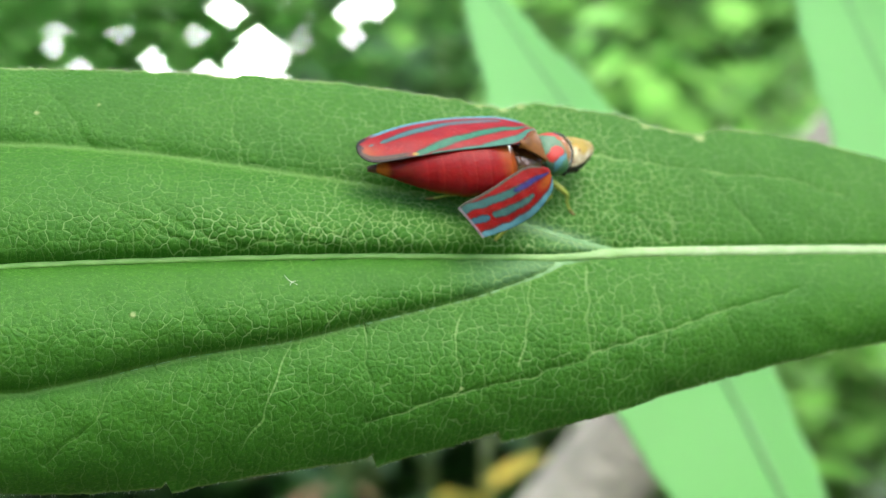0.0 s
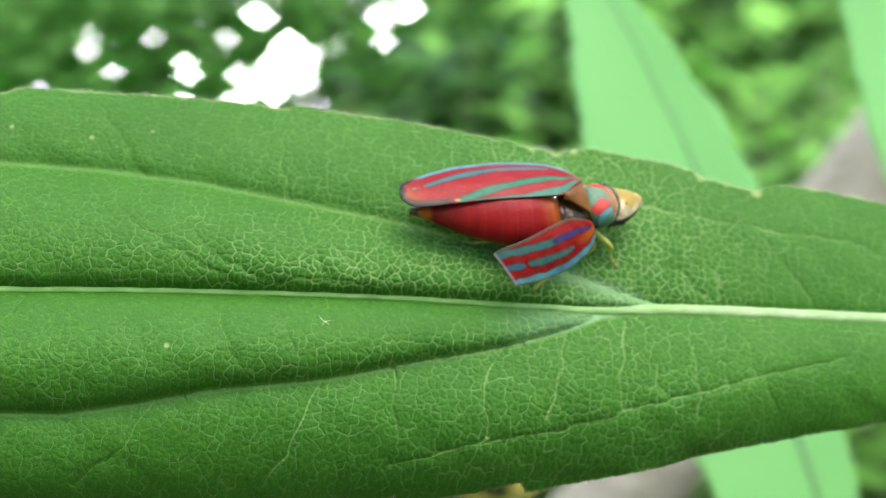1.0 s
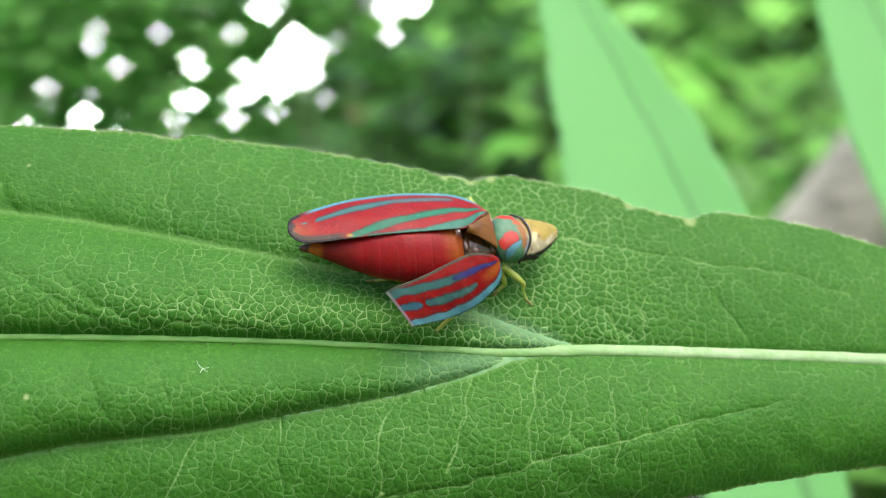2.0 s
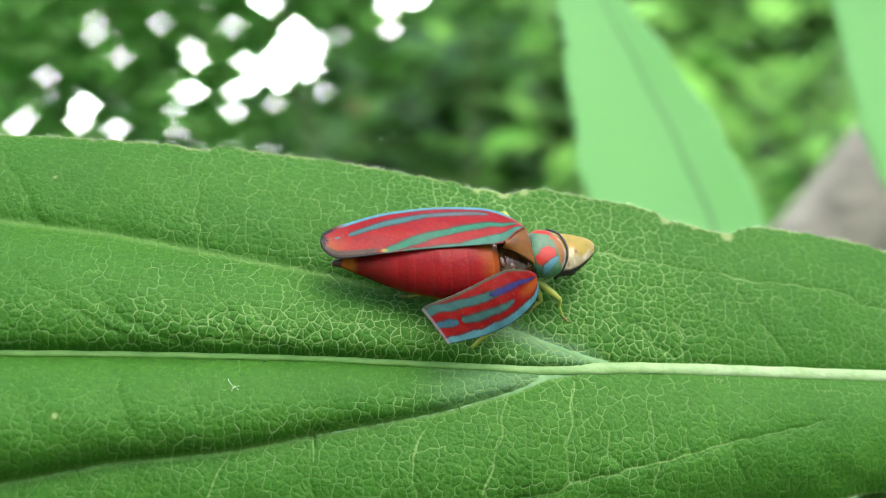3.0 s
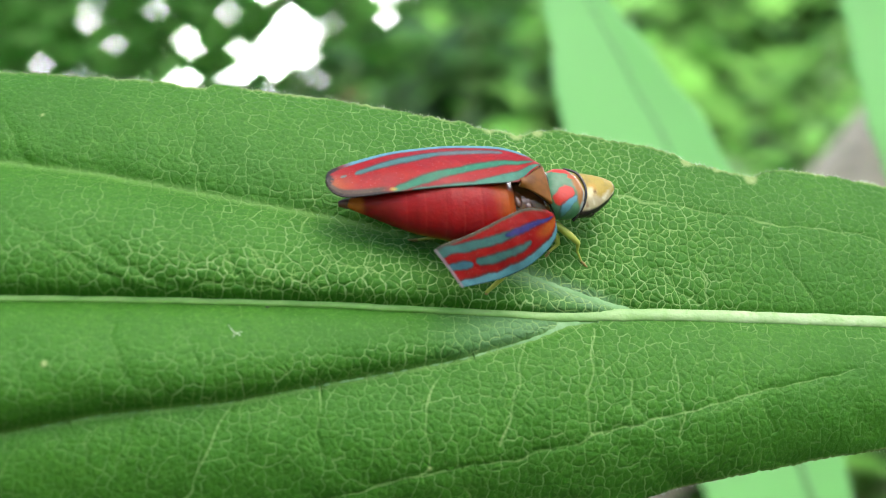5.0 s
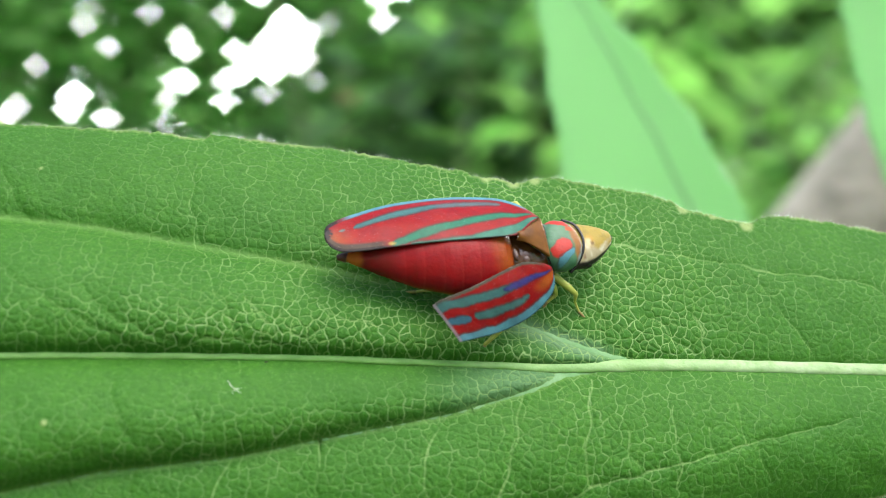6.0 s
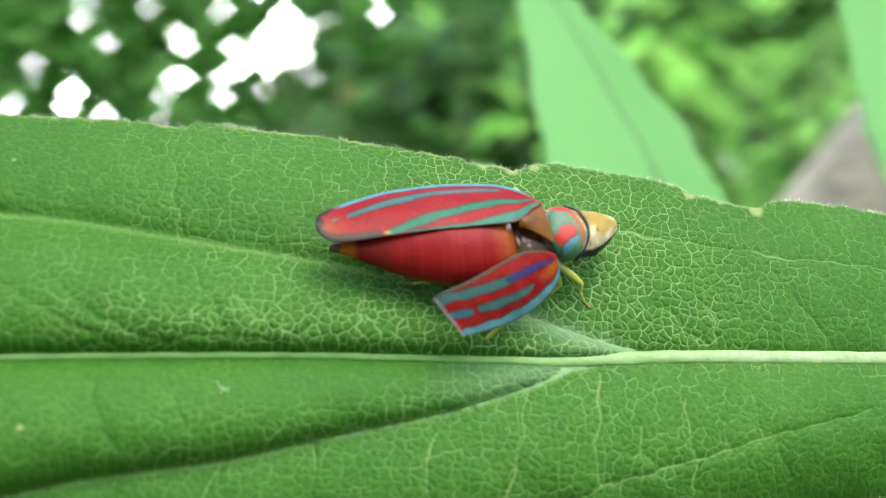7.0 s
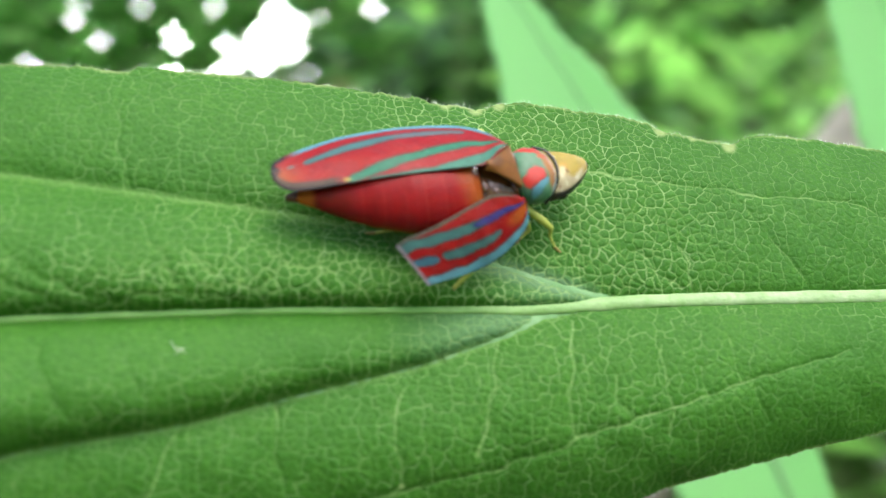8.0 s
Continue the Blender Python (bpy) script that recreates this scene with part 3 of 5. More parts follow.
def stripe(c, s, r, colour, points, strength=1.0):
    """A stripe with a thin dark fringe."""
    wide = [(a, b, h + 0.028) for a, b, h in points]
    inside = np.interp(s, *np.array(sorted((p[0], p[2] > 0) for p in points)).T) * (s > min(p[0] for p in points)) * (s < max(p[0] for p in points))
    c = over(c, BLACK * 1.5 + np.array(colour) * 0.15, 0.8 * strength * inside * band(s, r, wide))
    return over(c, colour, strength * inside * band(s, r, points))


def specks(c, seed):
    """Tiny pale grains and dull spots on a wing."""
    r = np.random.RandomState(seed)
    g = r.rand(*c.shape[:2])
    c = over(c, (0.55, 0.45, 0.45), 0.22 * (g > 0.993))
    return c * (0.88 + 0.2 * r.rand(*c.shape[:2]))[..., None]


def wing(name, outer, inner, arch, paint, label):
    a, b = along(outer, 320), along(inner, 320)
    r = np.linspace(0, 1, 96)
    grid = a[:, None] * (1 - r)[None, :, None] + b[:, None] * r[None, :, None]
    grid[..., 2] += arch * np.sin(np.pi * r)[None] * np.sin(np.pi * np.linspace(0.08, 0.95, 320))[:, None]
    S, R = np.meshgrid(np.linspace(0, 1, 320), r, indexing="ij")
    grid[..., 2] += 0.012 * waves(S * 6, R * 1.5, 0.9, 7)
    mesh = sheet(name, grid * MM)
    across = np.linalg.norm(a - b, axis=1)[:, None]
    colours(mesh, specks(paint(S, R, R * across, (1 - R) * across, np.linalg.norm(grid - a[-1], axis=2)), len(outer)))
    ob = link(name, mesh, WING, hopper, label)
    k = ob.modifiers.new("thickness", "SOLIDIFY")
    k.thickness, k.offset = 0.00004, 0.0
    return ob


def left_wing_paint(s, r, outer, inner, tip):
    r = r + 0.012 * waves(s * 5, r, 0.6, 71) + 0.006 * waves(s * 18, r, 0.5, 73)
    c = np.broadcast_to(RED, (*s.shape, 3)).copy()
    c = over(c, RED * (1.25, 3.5, 1.5), 0.5 * (0.5 + 0.5 * waves(s * 7, r * 2, 0.8, 75)).clip(0, 1) * smoothstep(r, 0.1, 0.5))
    c = over(c, ORANGE * 0.75, 0.75 * smoothstep(s, 0.80, 0.96) * smoothstep(r, 0.2, 0.7))
    c = stripe(c, s, r, TEAL * (1.5, 1.1, 1.15), [(0.20, 0.19, 0.035), (0.34, 0.21, 0.05), (0.50, 0.25, 0.05)], 0.75)
    c = stripe(c, s, r, TEAL, [(0.47, 0.24, 0.05), (0.58, 0.28, 0.058), (0.72, 0.34, 0.060), (0.83, 0.40, 0.045)])
    c = stripe(c, s, r, TEAL * 1.5, [(0.865, 0.40, 0.035), (0.895, 0.42, 0.035)], 0.7)
    c = stripe(c, s, r, GREEN, [(0.05, 0.42, 0.05), (0.20, 0.50, 0.055), (0.38, 0.66, 0.065), (0.55, 0.82, 0.075), (0.68, 0.96, 0.06)])
    c = stripe(c, s, r, GREEN * (1.6, 1.0, 1.2), [(0.0, 0.74, 0.10), (0.10, 0.80, 0.12), (0.20, 0.90, 0.10), (0.34, 0.985, 0.03), (0.60, 0.99, 0.012)])
    blue = BLUE * (1, 1, 1) + (np.array((0.03, 0.10, 0.12)) - BLUE * 0.3) * (0.3 + 0.3 * waves(s * 8, r, 0.9, 76))[..., None]
    c = over(c, BLACK * 3, 0.6 * (1 - smoothstep(outer, 0.15, 0.19)) * smoothstep(s, 0.06, 0.12) * (1 - smoothstep(s, 0.82, 0.90)))
    c = over(c, blue, (1 - smoothstep(outer, 0.11, 0.16)) * smoothstep(s, 0.05, 0.12) * (1 - smoothstep(s, 0.82, 0.90)))
    c = over(c, (0.055, 0.045, 0.028), 0.95 * (1 - smoothstep(inner, 0.20, 0.32)) * smoothstep(s, 0.66, 0.74))
    c = over(c, YELLOW * 1.2, 0.8 * (1 - smoothstep(np.hypot((s - 0.675) * 14, (r - 0.94) * 6), 0.12, 0.3)))
    c = over(c, BLACK, (0.25 + 0.65 * smoothstep(s, 0.62, 0.72)) * (1 - smoothstep(inner, 0.015 + 0.06 * smoothstep(s, 0.62, 0.75), 0.035 + 0.07 * smoothstep(s, 0.62, 0.75))))
    c = over(c, BLACK, (1 - smoothstep(outer, 0.12, 0.2)) * smoothstep(s, 0.85, 0.92))
    c = over(c, BLACK, 1 - smoothstep(tip + 0.05 * waves(s * 20, r * 3, 0.5, 74), 0.16, 0.26))
    return over(c, BLACK, (1 - smoothstep(s, 0.0, 0.02)) * 0.7)


def right_wing_paint(s, r, outer, inner, tip):
    r = r + 0.014 * waves(s * 4, r, 0.6, 72) + 0.008 * waves(s * 12, r, 0.5, 77)
    c = np.broadcast_to(RED, (*s.shape, 3)).copy()
    c = over(c, RED * (1.2, 3.0, 1.5), 0.45 * (0.5 + 0.5 * waves(s * 5, r * 2, 0.8, 78)).clip(0, 1))
    c = over(c, ORANGE, 0.7 * (1 - smoothstep(np.hypot((s - 0.12) * 5, (r - 0.66) * 5), 0.3, 1.0)))
    c = stripe(c, s, r, TEAL, [(0.40, 0.37, 0.05), (0.55, 0.32, 0.075), (0.75, 0.23, 0.085), (1.01, 0.11, 0.10)])
    c = stripe(c, s, r, VIOLET, [(0.05, 0.45, 0.025), (0.20, 0.42, 0.05), (0.40, 0.37, 0.06), (0.50, 0.34, 0.02)], 0.9)
    c = stripe(c, s, r, TEAL, [(0.34, 0.66, 0.025), (0.45, 0.665, 0.05), (0.62, 0.62, 0.07), (0.79, 0.58, 0.07)])
    c = stripe(c, s, r, TEAL * (0.85, 0.9, 1.3), [(0.815, 0.575, 0.05), (0.88, 0.55, 0.08), (1.01, 0.50, 0.07)])
    c = over(c, BLACK * 3, 0.6 * smoothstep(r, 0.80, 0.84))
    c = over(c, BLUE * (1 + 0.2 * waves(s * 8, r, 0.9, 79))[..., None], smoothstep(r, 0.84, 0.88))
    c = over(c, (0.07, 0.085, 0.06), (1 - smoothstep(outer + 0.02 * waves(s * 16, r, 0.5, 70), 0.05, 0.13)) * 0.9 * smoothstep(s, 0.05, 0.15))
    c = over(c, BLACK, 0.8 * (1 - smoothstep(inner, 0.01, 0.03)))
    c = over(c, (0.30, 0.24, 0.26), smoothstep(s, 0.972, 0.985) * 0.8)
    return over(c, BLACK, (1 - smoothstep(s, 0.0, 0.03)) * 0.8)


left_wing = wing("left_forewing",
    [(0.13, 0.63, 2.05), (-0.32, 1.27, 1.7), (-1.04, 1.70, 1.35), (-2.42, 1.86, 1.2), (-3.83, 1.76, 1.2), (-5.09, 1.44, 1.3), (-5.92, 1.04, 1.5), (-6.08, 0.70, 1.6)],
    [(0.12, 0.58, 2.1), (-0.2, 0.34, 2.25), (-0.61, 0.04, 2.24), (-1.23, 0.01, 2.2), (-2.9, 0.01, 2.13), (-4.05, 0.01, 1.98), (-5.51, 0.03, 1.75), (-6.0, 0.33, 1.65), (-6.08, 0.66, 1.6)],
    0.16, left_wing_paint, "folded red wing with teal stripes and blue edge")
right_wing = wing("right_forewing",
    [(0.24, -0.97, 2.0), (-0.05, -0.88, 2.12), (-0.67, -0.85, 2.2), (-1.41, -1.13, 2.2), (-2.29, -1.48, 2.1), (-3.14, -1.73, 2.0), (-3.38, -1.84, 1.9)],
    [(0.28, -1.05, 1.9), (0.33, -1.40, 1.7), (0.13, -1.73, 1.5), (-0.52, -2.19, 1.3), (-1.41, -2.51, 1.2), (-2.62, -2.75, 1.3)],
    0.12, right_wing_paint, "short spread red wing with blue outer edge")


def abdomen_mesh():
    t = np.linspace(0, 1, 130)
    x = -0.75 - 4.75 * t
    y = -0.19 - 0.10 * t + 0.42 * t**2
    z = 1.42 - 0.22 * t
    wide = np.interp(t, [0, 0.05, 0.2, 0.4, 0.6, 0.8, 0.92, 1], [0.70, 0.98, 1.13, 1.10, 0.86, 0.50, 0.27, 0.12])
    ring = 0.014 * np.abs(np.sin(np.pi * 9 * t)) ** 0.6
    a = np.linspace(0, 2 * np.pi, 48, endpoint=False)
    w = (wide + ring * 0.6)[:, None]
    grid = np.stack([np.repeat(x[:, None], 48, 1), y[:, None] + w * np.cos(a), z[:, None] + (0.60 + 0.25 * t)[:, None] * w * np.sin(a)], -1)
    grid = np.concatenate([np.repeat(grid[:1].mean(1, keepdims=True), 48, 1), grid, np.repeat(grid[-1:].mean(1, keepdims=True), 48, 1)])
    mesh = sheet("abdomen", grid * MM, closed=True)
    T = np.r_[0, t, 1][:, None] * np.ones((1, 48))
    A = np.ones((132, 1)) * a[None]
    c = np.broadcast_to(np.array((0.235, 0.0078, 0.0078)), (132, 48, 3)).copy()
    c = over(c, (0.295, 0.013, 0.015), 0.5 * (0.5 + 0.5 * waves(T * 5, A * 0.3, 0.8, 81)))
    c = over(c, ORANGE * 0.7, 0.75 * (1 - smoothstep(T + 0.03 * waves(A, T, 1.2, 82), 0.05, 0.17)))
    c = over(c, (0.36, 0.04, 0.03), 0.35 * (1 - smoothstep(np.abs(np.sin(np.pi * 9 * T)), 0.03, 0.16)) * (1 - smoothstep(T, 0.55, 0.8)))
    c = over(c, (0.10, 0.014, 0.008), 0.8 * smoothstep(T, 0.66, 0.84) * (0.65 + 0.4 * waves(T * 9, A, 1.1, 83)).clip(0, 1))
    c = over(c, ORANGE, 0.85 * smoothstep(T, 0.89, 0.94) * (A < 3.6))
    c = over(c, YELLOW * (0.9, 1.3, 1.0), 0.8 * np.exp(-((A - 3.45) / 0.22) ** 2) * (1 - smoothstep(T, 0.5, 0.7)))
    colours(mesh, c)
    return mesh


link("abdomen", abdomen_mesh(), ABDOMEN, hopper, "smooth red abdomen with orange front edge")
link("tail_tip", tube("tail_tip", np.array([(-5.25, 0.12, 1.18), (-5.52, 0.15, 1.16), (-5.74, 0.17, 1.12)]) * MM, np.array((0.17, 0.15, 0.08)) * MM, 14, 12), TAIL, hopper, "dark red-brown pointed tail")


def dome(name, centre, size, mat, parent, paint=None, label="", power=1.0, nu=40, nv=48, turn=0.0):
    """A rounded body part."""
    lat = np.linspace(-np.pi / 2, np.pi / 2, nu)
    lon = np.linspace(0, 2 * np.pi, nv, endpoint=False)
    cx, sx = np.abs(np.cos(lat)) ** power, np.sin(lat)
    grid = np.stack([size[0] * cx[:, None] * np.cos(lon), size[1] * cx[:, None] * np.sin(lon), size[2] * sx[:, None] * np.ones(nv)], -1)
    c, s = math.cos(radians(turn)), math.sin(radians(turn))
    grid = grid @ np.array([[c, s, 0], [-s, c, 0], [0, 0, 1]]) + np.array(centre)
    mesh = sheet(name, grid * MM, closed=True)
    if paint:
        colours(mesh, paint(grid[..., 0], grid[..., 1], grid[..., 2]))
    return link(name, mesh, mat, parent, label)


dome("thorax", (-0.35, -0.22, 1.30), (0.95, 0.80, 0.56), CHEST, hopper, label="shiny dark brown thorax")
for x, y, z, a, b, c in ((-0.66, -0.34, 1.80, 0.12, 0.26, 0.08), (-0.36, -0.50, 1.76, 0.16, 0.20, 0.07)):
    dome("thorax_plate", (x, y, z), (a, b, c), CHEST, hopper)


def scutellum_mesh():
    a = along([(-0.62, 0.02, 2.13), (-0.22, 0.34, 2.09), (0.16, 0.62, 1.90)], 24)
    b = along([(-0.62, 0.00, 2.13), (-0.16, -0.32, 2.02), (0.26, -0.58, 1.84)], 24)
    r = np.linspace(0, 1, 16)
    grid = a[:, None] * (1 - r)[None, :, None] + b[:, None] * r[None, :, None]
    grid[..., 2] += 0.06 * np.sin(np.pi * r)[None]
    return sheet("scutellum", grid * MM)


plate = link("scutellum", scutellum_mesh(), SCUTELLUM, hopper, "amber triangular plate")
k = plate.modifiers.new("thickness", "SOLIDIFY")
k.thickness, k.offset = 0.00012, -1.0
for line in (((-0.62, 0.02, 2.145), (-0.22, 0.345, 2.10), (0.16, 0.625, 1.91)), ((-0.62, 0.00, 2.145), (-0.16, -0.325, 2.03), (0.26, -0.585, 1.85))):
    link("plate_seam", tube("plate_seam", np.array(line) * MM, np.array((0.016, 0.022, 0.02)) * MM, 24, 7), EYE_SKIN, hopper, "thin black seam")


def blot(x, y, cx, cy, long_, wide, turn):
    """1 inside a leaning oval."""
    a = radians(turn)
    dx, dy = x - cx, y - cy
    return 1 - smoothstep(np.hypot((dx * math.cos(a) + dy * math.sin(a)) / long_, (dy * math.cos(a) - dx * math.sin(a)) / wide), 0.84, 1.0)


def shield_paint(x, y, z):
    x, y = x + 0.035 * waves(x, y, 0.5, 87) + 0.02 * waves(x, y, 0.17, 92), y + 0.035 * waves(x, y, 0.45, 88) + 0.02 * waves(x, y, 0.19, 93)
    c = np.broadcast_to(np.array((0.050, 0.165, 0.075)), (*x.shape, 3)).copy()
    c = over(c, (0.13, 0.24, 0.16), 0.4 * (0.5 + 0.5 * waves(x, y, 0.3, 90)).clip(0, 1))
    c = over(c, ORANGE * (0.8, 1.0, 1.5), 0.85 * smoothstep(x - 0.25 * y * y, 1.0, 1.15) * (1 - smoothstep(np.abs(y + 0.1), 0.45, 0.75)))
    c = over(c, (0.26, 0.34, 0.36), 0.85 * smoothstep(x + 0.42 * y * y, 1.37, 1.43))
    c = over(c, (0.10, 0.02, 0.015), 0.5 * blot(x, y, 0.72, -0.34, 0.39, 0.32, 48))
    c = over(c, (0.45, 0.022, 0.010), blot(x, y, 0.72, -0.34, 0.36, 0.29, 48))
    c = over(c, (0.45, 0.022, 0.010), blot(x, y, 0.72, 0.54, 0.38, 0.12, -16))
    c = over(c, (0.40, 0.08, 0.02), blot(x, y, 1.05, 0.30, 0.16, 0.10, -40))
    c = over(c, BLACK * 3, 0.6 * blot(x, y, 0.83, -0.58, 0.38, 0.145, 38))
    c = over(c, BLUE * 0.95, blot(x, y, 0.84, -0.59, 0.35, 0.115, 38))
    return over(c, BLACK, 1 - smoothstep(z, 1.30, 1.40))


shield = dome("pronotum", (0.78, -0.06, 1.46), (0.69, 0.80, 0.48), SHIELD, hopper, shield_paint, "domed green pronotum with red spots", 0.62, nu=110, nv=96, turn=8)
link("rear_margin", tube("rear_margin", np.array([(0.17, 0.70, 1.84), (0.27, 0.40, 1.94), (0.29, 0.10, 1.95), (0.24, -0.30, 1.90), (0.28, -0.56, 1.80), (0.48, -0.86, 1.46)]) * MM, np.array((0.024,) * 6) * MM, 40, 8), EYE_SKIN, hopper, "thin black seam")
link("collar", tube("collar", np.array([(1.01, 0.76, 1.52), (1.34, 0.54, 1.62), (1.50, 0.14, 1.66), (1.48, -0.27, 1.60), (1.28, -0.64, 1.46), (1.04, -0.86, 1.28)]) * MM, np.array((0.035, 0.04, 0.04, 0.045, 0.05, 0.05)) * MM, 48, 10), EYE_SKIN, hopper, "thin black neck line")


def head_mesh():
    """A blunt wedge that narrows to a point ahead."""
    t = np.linspace(0, 1, 50)
    p = along([(1.22, -0.02), (1.70, 0.0), (2.2, 0.10), (2.60, 0.22)], 50)
    wide = np.interp(t, [0, 0.25, 0.5, 0.75, 0.93, 1], [0.74, 0.71, 0.60, 0.42, 0.23, 0.05])
    high = np.interp(t, [0, 0.3, 0.7, 0.93, 1], [0.42, 0.38, 0.26, 0.12, 0.02])
    z = np.interp(t, [0, 1], [1.25, 1.22])
    a = np.linspace(0, 2 * np.pi, 40, endpoint=False)
    grid = np.stack([np.repeat(p[:, :1], 40, 1), p[:, 1:] + wide[:, None] * np.cos(a), z[:, None] + high[:, None] * np.sin(a)], -1)
    grid = np.concatenate([np.repeat(grid[:1].mean(1, keepdims=True), 40, 1), grid])
    mesh = sheet("head", grid * MM, closed=True)
    A = np.ones((51, 1)) * a[None]
    T = np.r_[0, t][:, None] * np.ones((1, 40))
    c = np.broadcast_to(np.array((0.33, 0.235, 0.035)), (51, 40, 3)).copy()
    c = over(c, (0.40, 0.345, 0.22), 0.85 * smoothstep(A + 0.25 * waves(T * 3, A, 1.0, 85), 1.85, 2.2))
    c = over(c, (0.45, 0.24, 0.035), 0.8 * (1 - smoothstep(np.hypot((T - 0.36) * 5, (A - 1.55) * 1.8), 0.3, 0.8)))
    c = over(c, (0.56, 0.47, 0.27), 0.9 * (1 - smoothstep(np.hypot((T - 0.30 + 0.05 * waves(A * 2, T * 3, 0.8, 84)) * 5, (A - 1.78) * 2.2), 0.45, 0.65)))
    c = over(c, (0.25, 0.19, 0.03), 0.6 * smoothstep(waves(T * 2.2, A, 0.75, 86), 0.1, 0.6) * (A < 1.5))
    c = over(c, (0.62, 0.57, 0.42), 0.6 * smoothstep(waves(T * 2.2, A, 0.6, 89), 0.35, 0.7) * smoothstep(A, 1.6, 2.0))
    c = over(c, (0.16, 0.09, 0.03), 1 - smoothstep(np.hypot((T - 0.42) * 10, (A - 1.72) * 5), 0.25, 0.5))
    c = over(c, (0.20, 0.10, 0.05), 0.8 * (1 - smoothstep(np.hypot((T - 0.20) * 9, (A - 2.3) * 3), 0.2, 0.5)))
    c = over(c, BLACK, 1 - smoothstep(np.abs(A - 3.40), 0.72, 0.84))
    c = over(c, BLACK, smoothstep(T, 0.94, 0.975))
    colours(mesh, c)
    return mesh


head = link("head", head_mesh(), HEAD, hopper, "yellow pointed head with black rim")
for x, y, z in ((1.60, -0.62, 1.22), (1.50, 0.62, 1.22)):
    dome("eye", (x, y, z), (0.20, 0.12, 0.14), EYE_SKIN, head, nu=14, nv=18)


def leg(points, radii, label=""):
    # straight joints between the knees
    fine = np.array([np.array(a) + (np.array(b) - a) * f for a, b in zip(points[:-2], points[1:-1]) for f in (0, 0.25, 0.5, 0.75, 0.97)] + [points[-2]])
    thick = [a + (b - a) * f for a, b in zip(radii[:-2], radii[1:-1]) for f in (0, 0.25, 0.5, 0.75, 0.97)] + [radii[-2]]
    ob = link("leg", tube("leg", fine * MM, np.array(thick) * 0.8 * MM, 40, 8), LEG, hopper, label)
    link("foot", tube("foot", np.array(points[-2:]) * MM, np.array(radii[-2:]) * MM, 10, 7), FOOT, ob)
    return ob


leg([(0.58, -0.80, 1.05), (1.01, -1.14, 0.90), (1.30, -1.30, 0.68), (1.30, -1.46, 0.46), (1.45, -1.69, 0.22), (1.76, -1.98, 0.05)], [0.14, 0.14, 0.095, 0.05, 0.04, 0.03], "pale yellow-green front leg")
leg([(0.45, -0.85, 1.0), (0.66, -1.08, 0.70), (0.74, -1.20, 0.5), (0.52, -1.32, 0.25), (0.38, -1.45, 0.06)], [0.12, 0.12, 0.09, 0.05, 0.04])
leg([(-0.4, -0.7, 0.95), (-0.8, -1.6, 1.0), (-1.2, -2.28, 0.75), (-1.66, -2.54, 0.32), (-1.74, -2.78, 0.05)], [0.10, 0.10, 0.09, 0.075, 0.045])
leg([(-1.2, -0.7, 0.8), (-2.3, -0.90, 0.7), (-2.95, -0.76, 0.5), (-3.40, -0.68, 0.25), (-3.80, -0.60, 0.06)], [0.10, 0.09, 0.06, 0.05, 0.04])
leg([(0.4, 0.5, 1.0), (0.2, 1.2, 0.95), (0.0, 1.80, 0.75), (-0.1, 2.0, 0.35), (-0.2, 2.1, 0.06)], [0.10, 0.10, 0.09, 0.05, 0.04])
leg([(-1.0, 0.3, 0.9), (-2.0, 1.0, 0.8), (-2.8, 1.3, 0.5), (-3.2, 1.3, 0.25), (-3.6, 1.2, 0.06)], [0.10, 0.10, 0.08, 0.05, 0.04])

# ---- leaves hanging behind: x from the base to the tip ----


def smooth_leaf(name, label, length, widths, seed, stem_at, rib_at=0.0):
    ob = thing(name, label, "leaf", group="leaves behind")
    t = np.linspace(0, 1, 160)
    s = np.linspace(-1, 1, 41)
    half = np.interp(t, *np.array(widths).T) + 0.2 * waves(t * 55, 0 * t, 4.0, seed) + 0.09 * waves(t * 55, 0 * t, 1.2, seed + 3)
    half[-1] = 0.02
    x = t * length
    X = np.repeat(x[:, None], 41, 1)
    Y = half[:, None] * s[None]
    Z = 0.3 * np.abs(s - rib_at)[None] ** 1.3 * (half / 4)[:, None] - 2.0 * (t[:, None] - 0.5) ** 2 + 0.04 * waves(X, Y, 9, seed + 1)
    grid = np.stack([X, Y, Z], -1)
    b = link("blade", sheet("blade", grid * MM), FAR_LEAF, ob)
    k = b.modifiers.new("thickness", "SOLIDIFY")
    k.thickness, k.offset = 0.00025, -1.0
    c = grid[2:-4:4, int(round(20 + 20 * rib_at))] + np.array((0, 0, 0.02))
    link("midrib", tube("midrib", c * MM, np.linspace(0.28, 0.06, len(c)) * MM, 60, 8, 0.4), FAR_RIB, ob)
    end = np.array(stem_at)
    link("leaf_stalk", tube("leaf_stalk", np.array([(0.6, 0, -0.45), end * 0.45 + (-1.0, 0, 0), end]) * MM, np.array((0.4, 0.6, 0.8)) * MM, 20, 10), FAR_RIB, ob)
    return ob


WIDTHS = [(0, 1.0), (0.12, 2.9), (0.3, 4.7), (0.5, 5.4), (0.64, 5.2), (0.74, 4.5), (0.85, 3.0), (0.95, 1.2), (1, 0)]
back_leaf = smooth_leaf("hanging_leaf", "pale green leaf hanging behind, out of focus", 58.5, WIDTHS, 5, (-13.1, -11.7, -4.8), -0.4)
side_leaf = smooth_leaf("hanging_leaf", "pale green leaf at the side, out of focus", 58.0, WIDTHS, 9, (-6.4, 6.1, 1.8))

# ---- surroundings ----
EYE_HEIGHT = 0.8


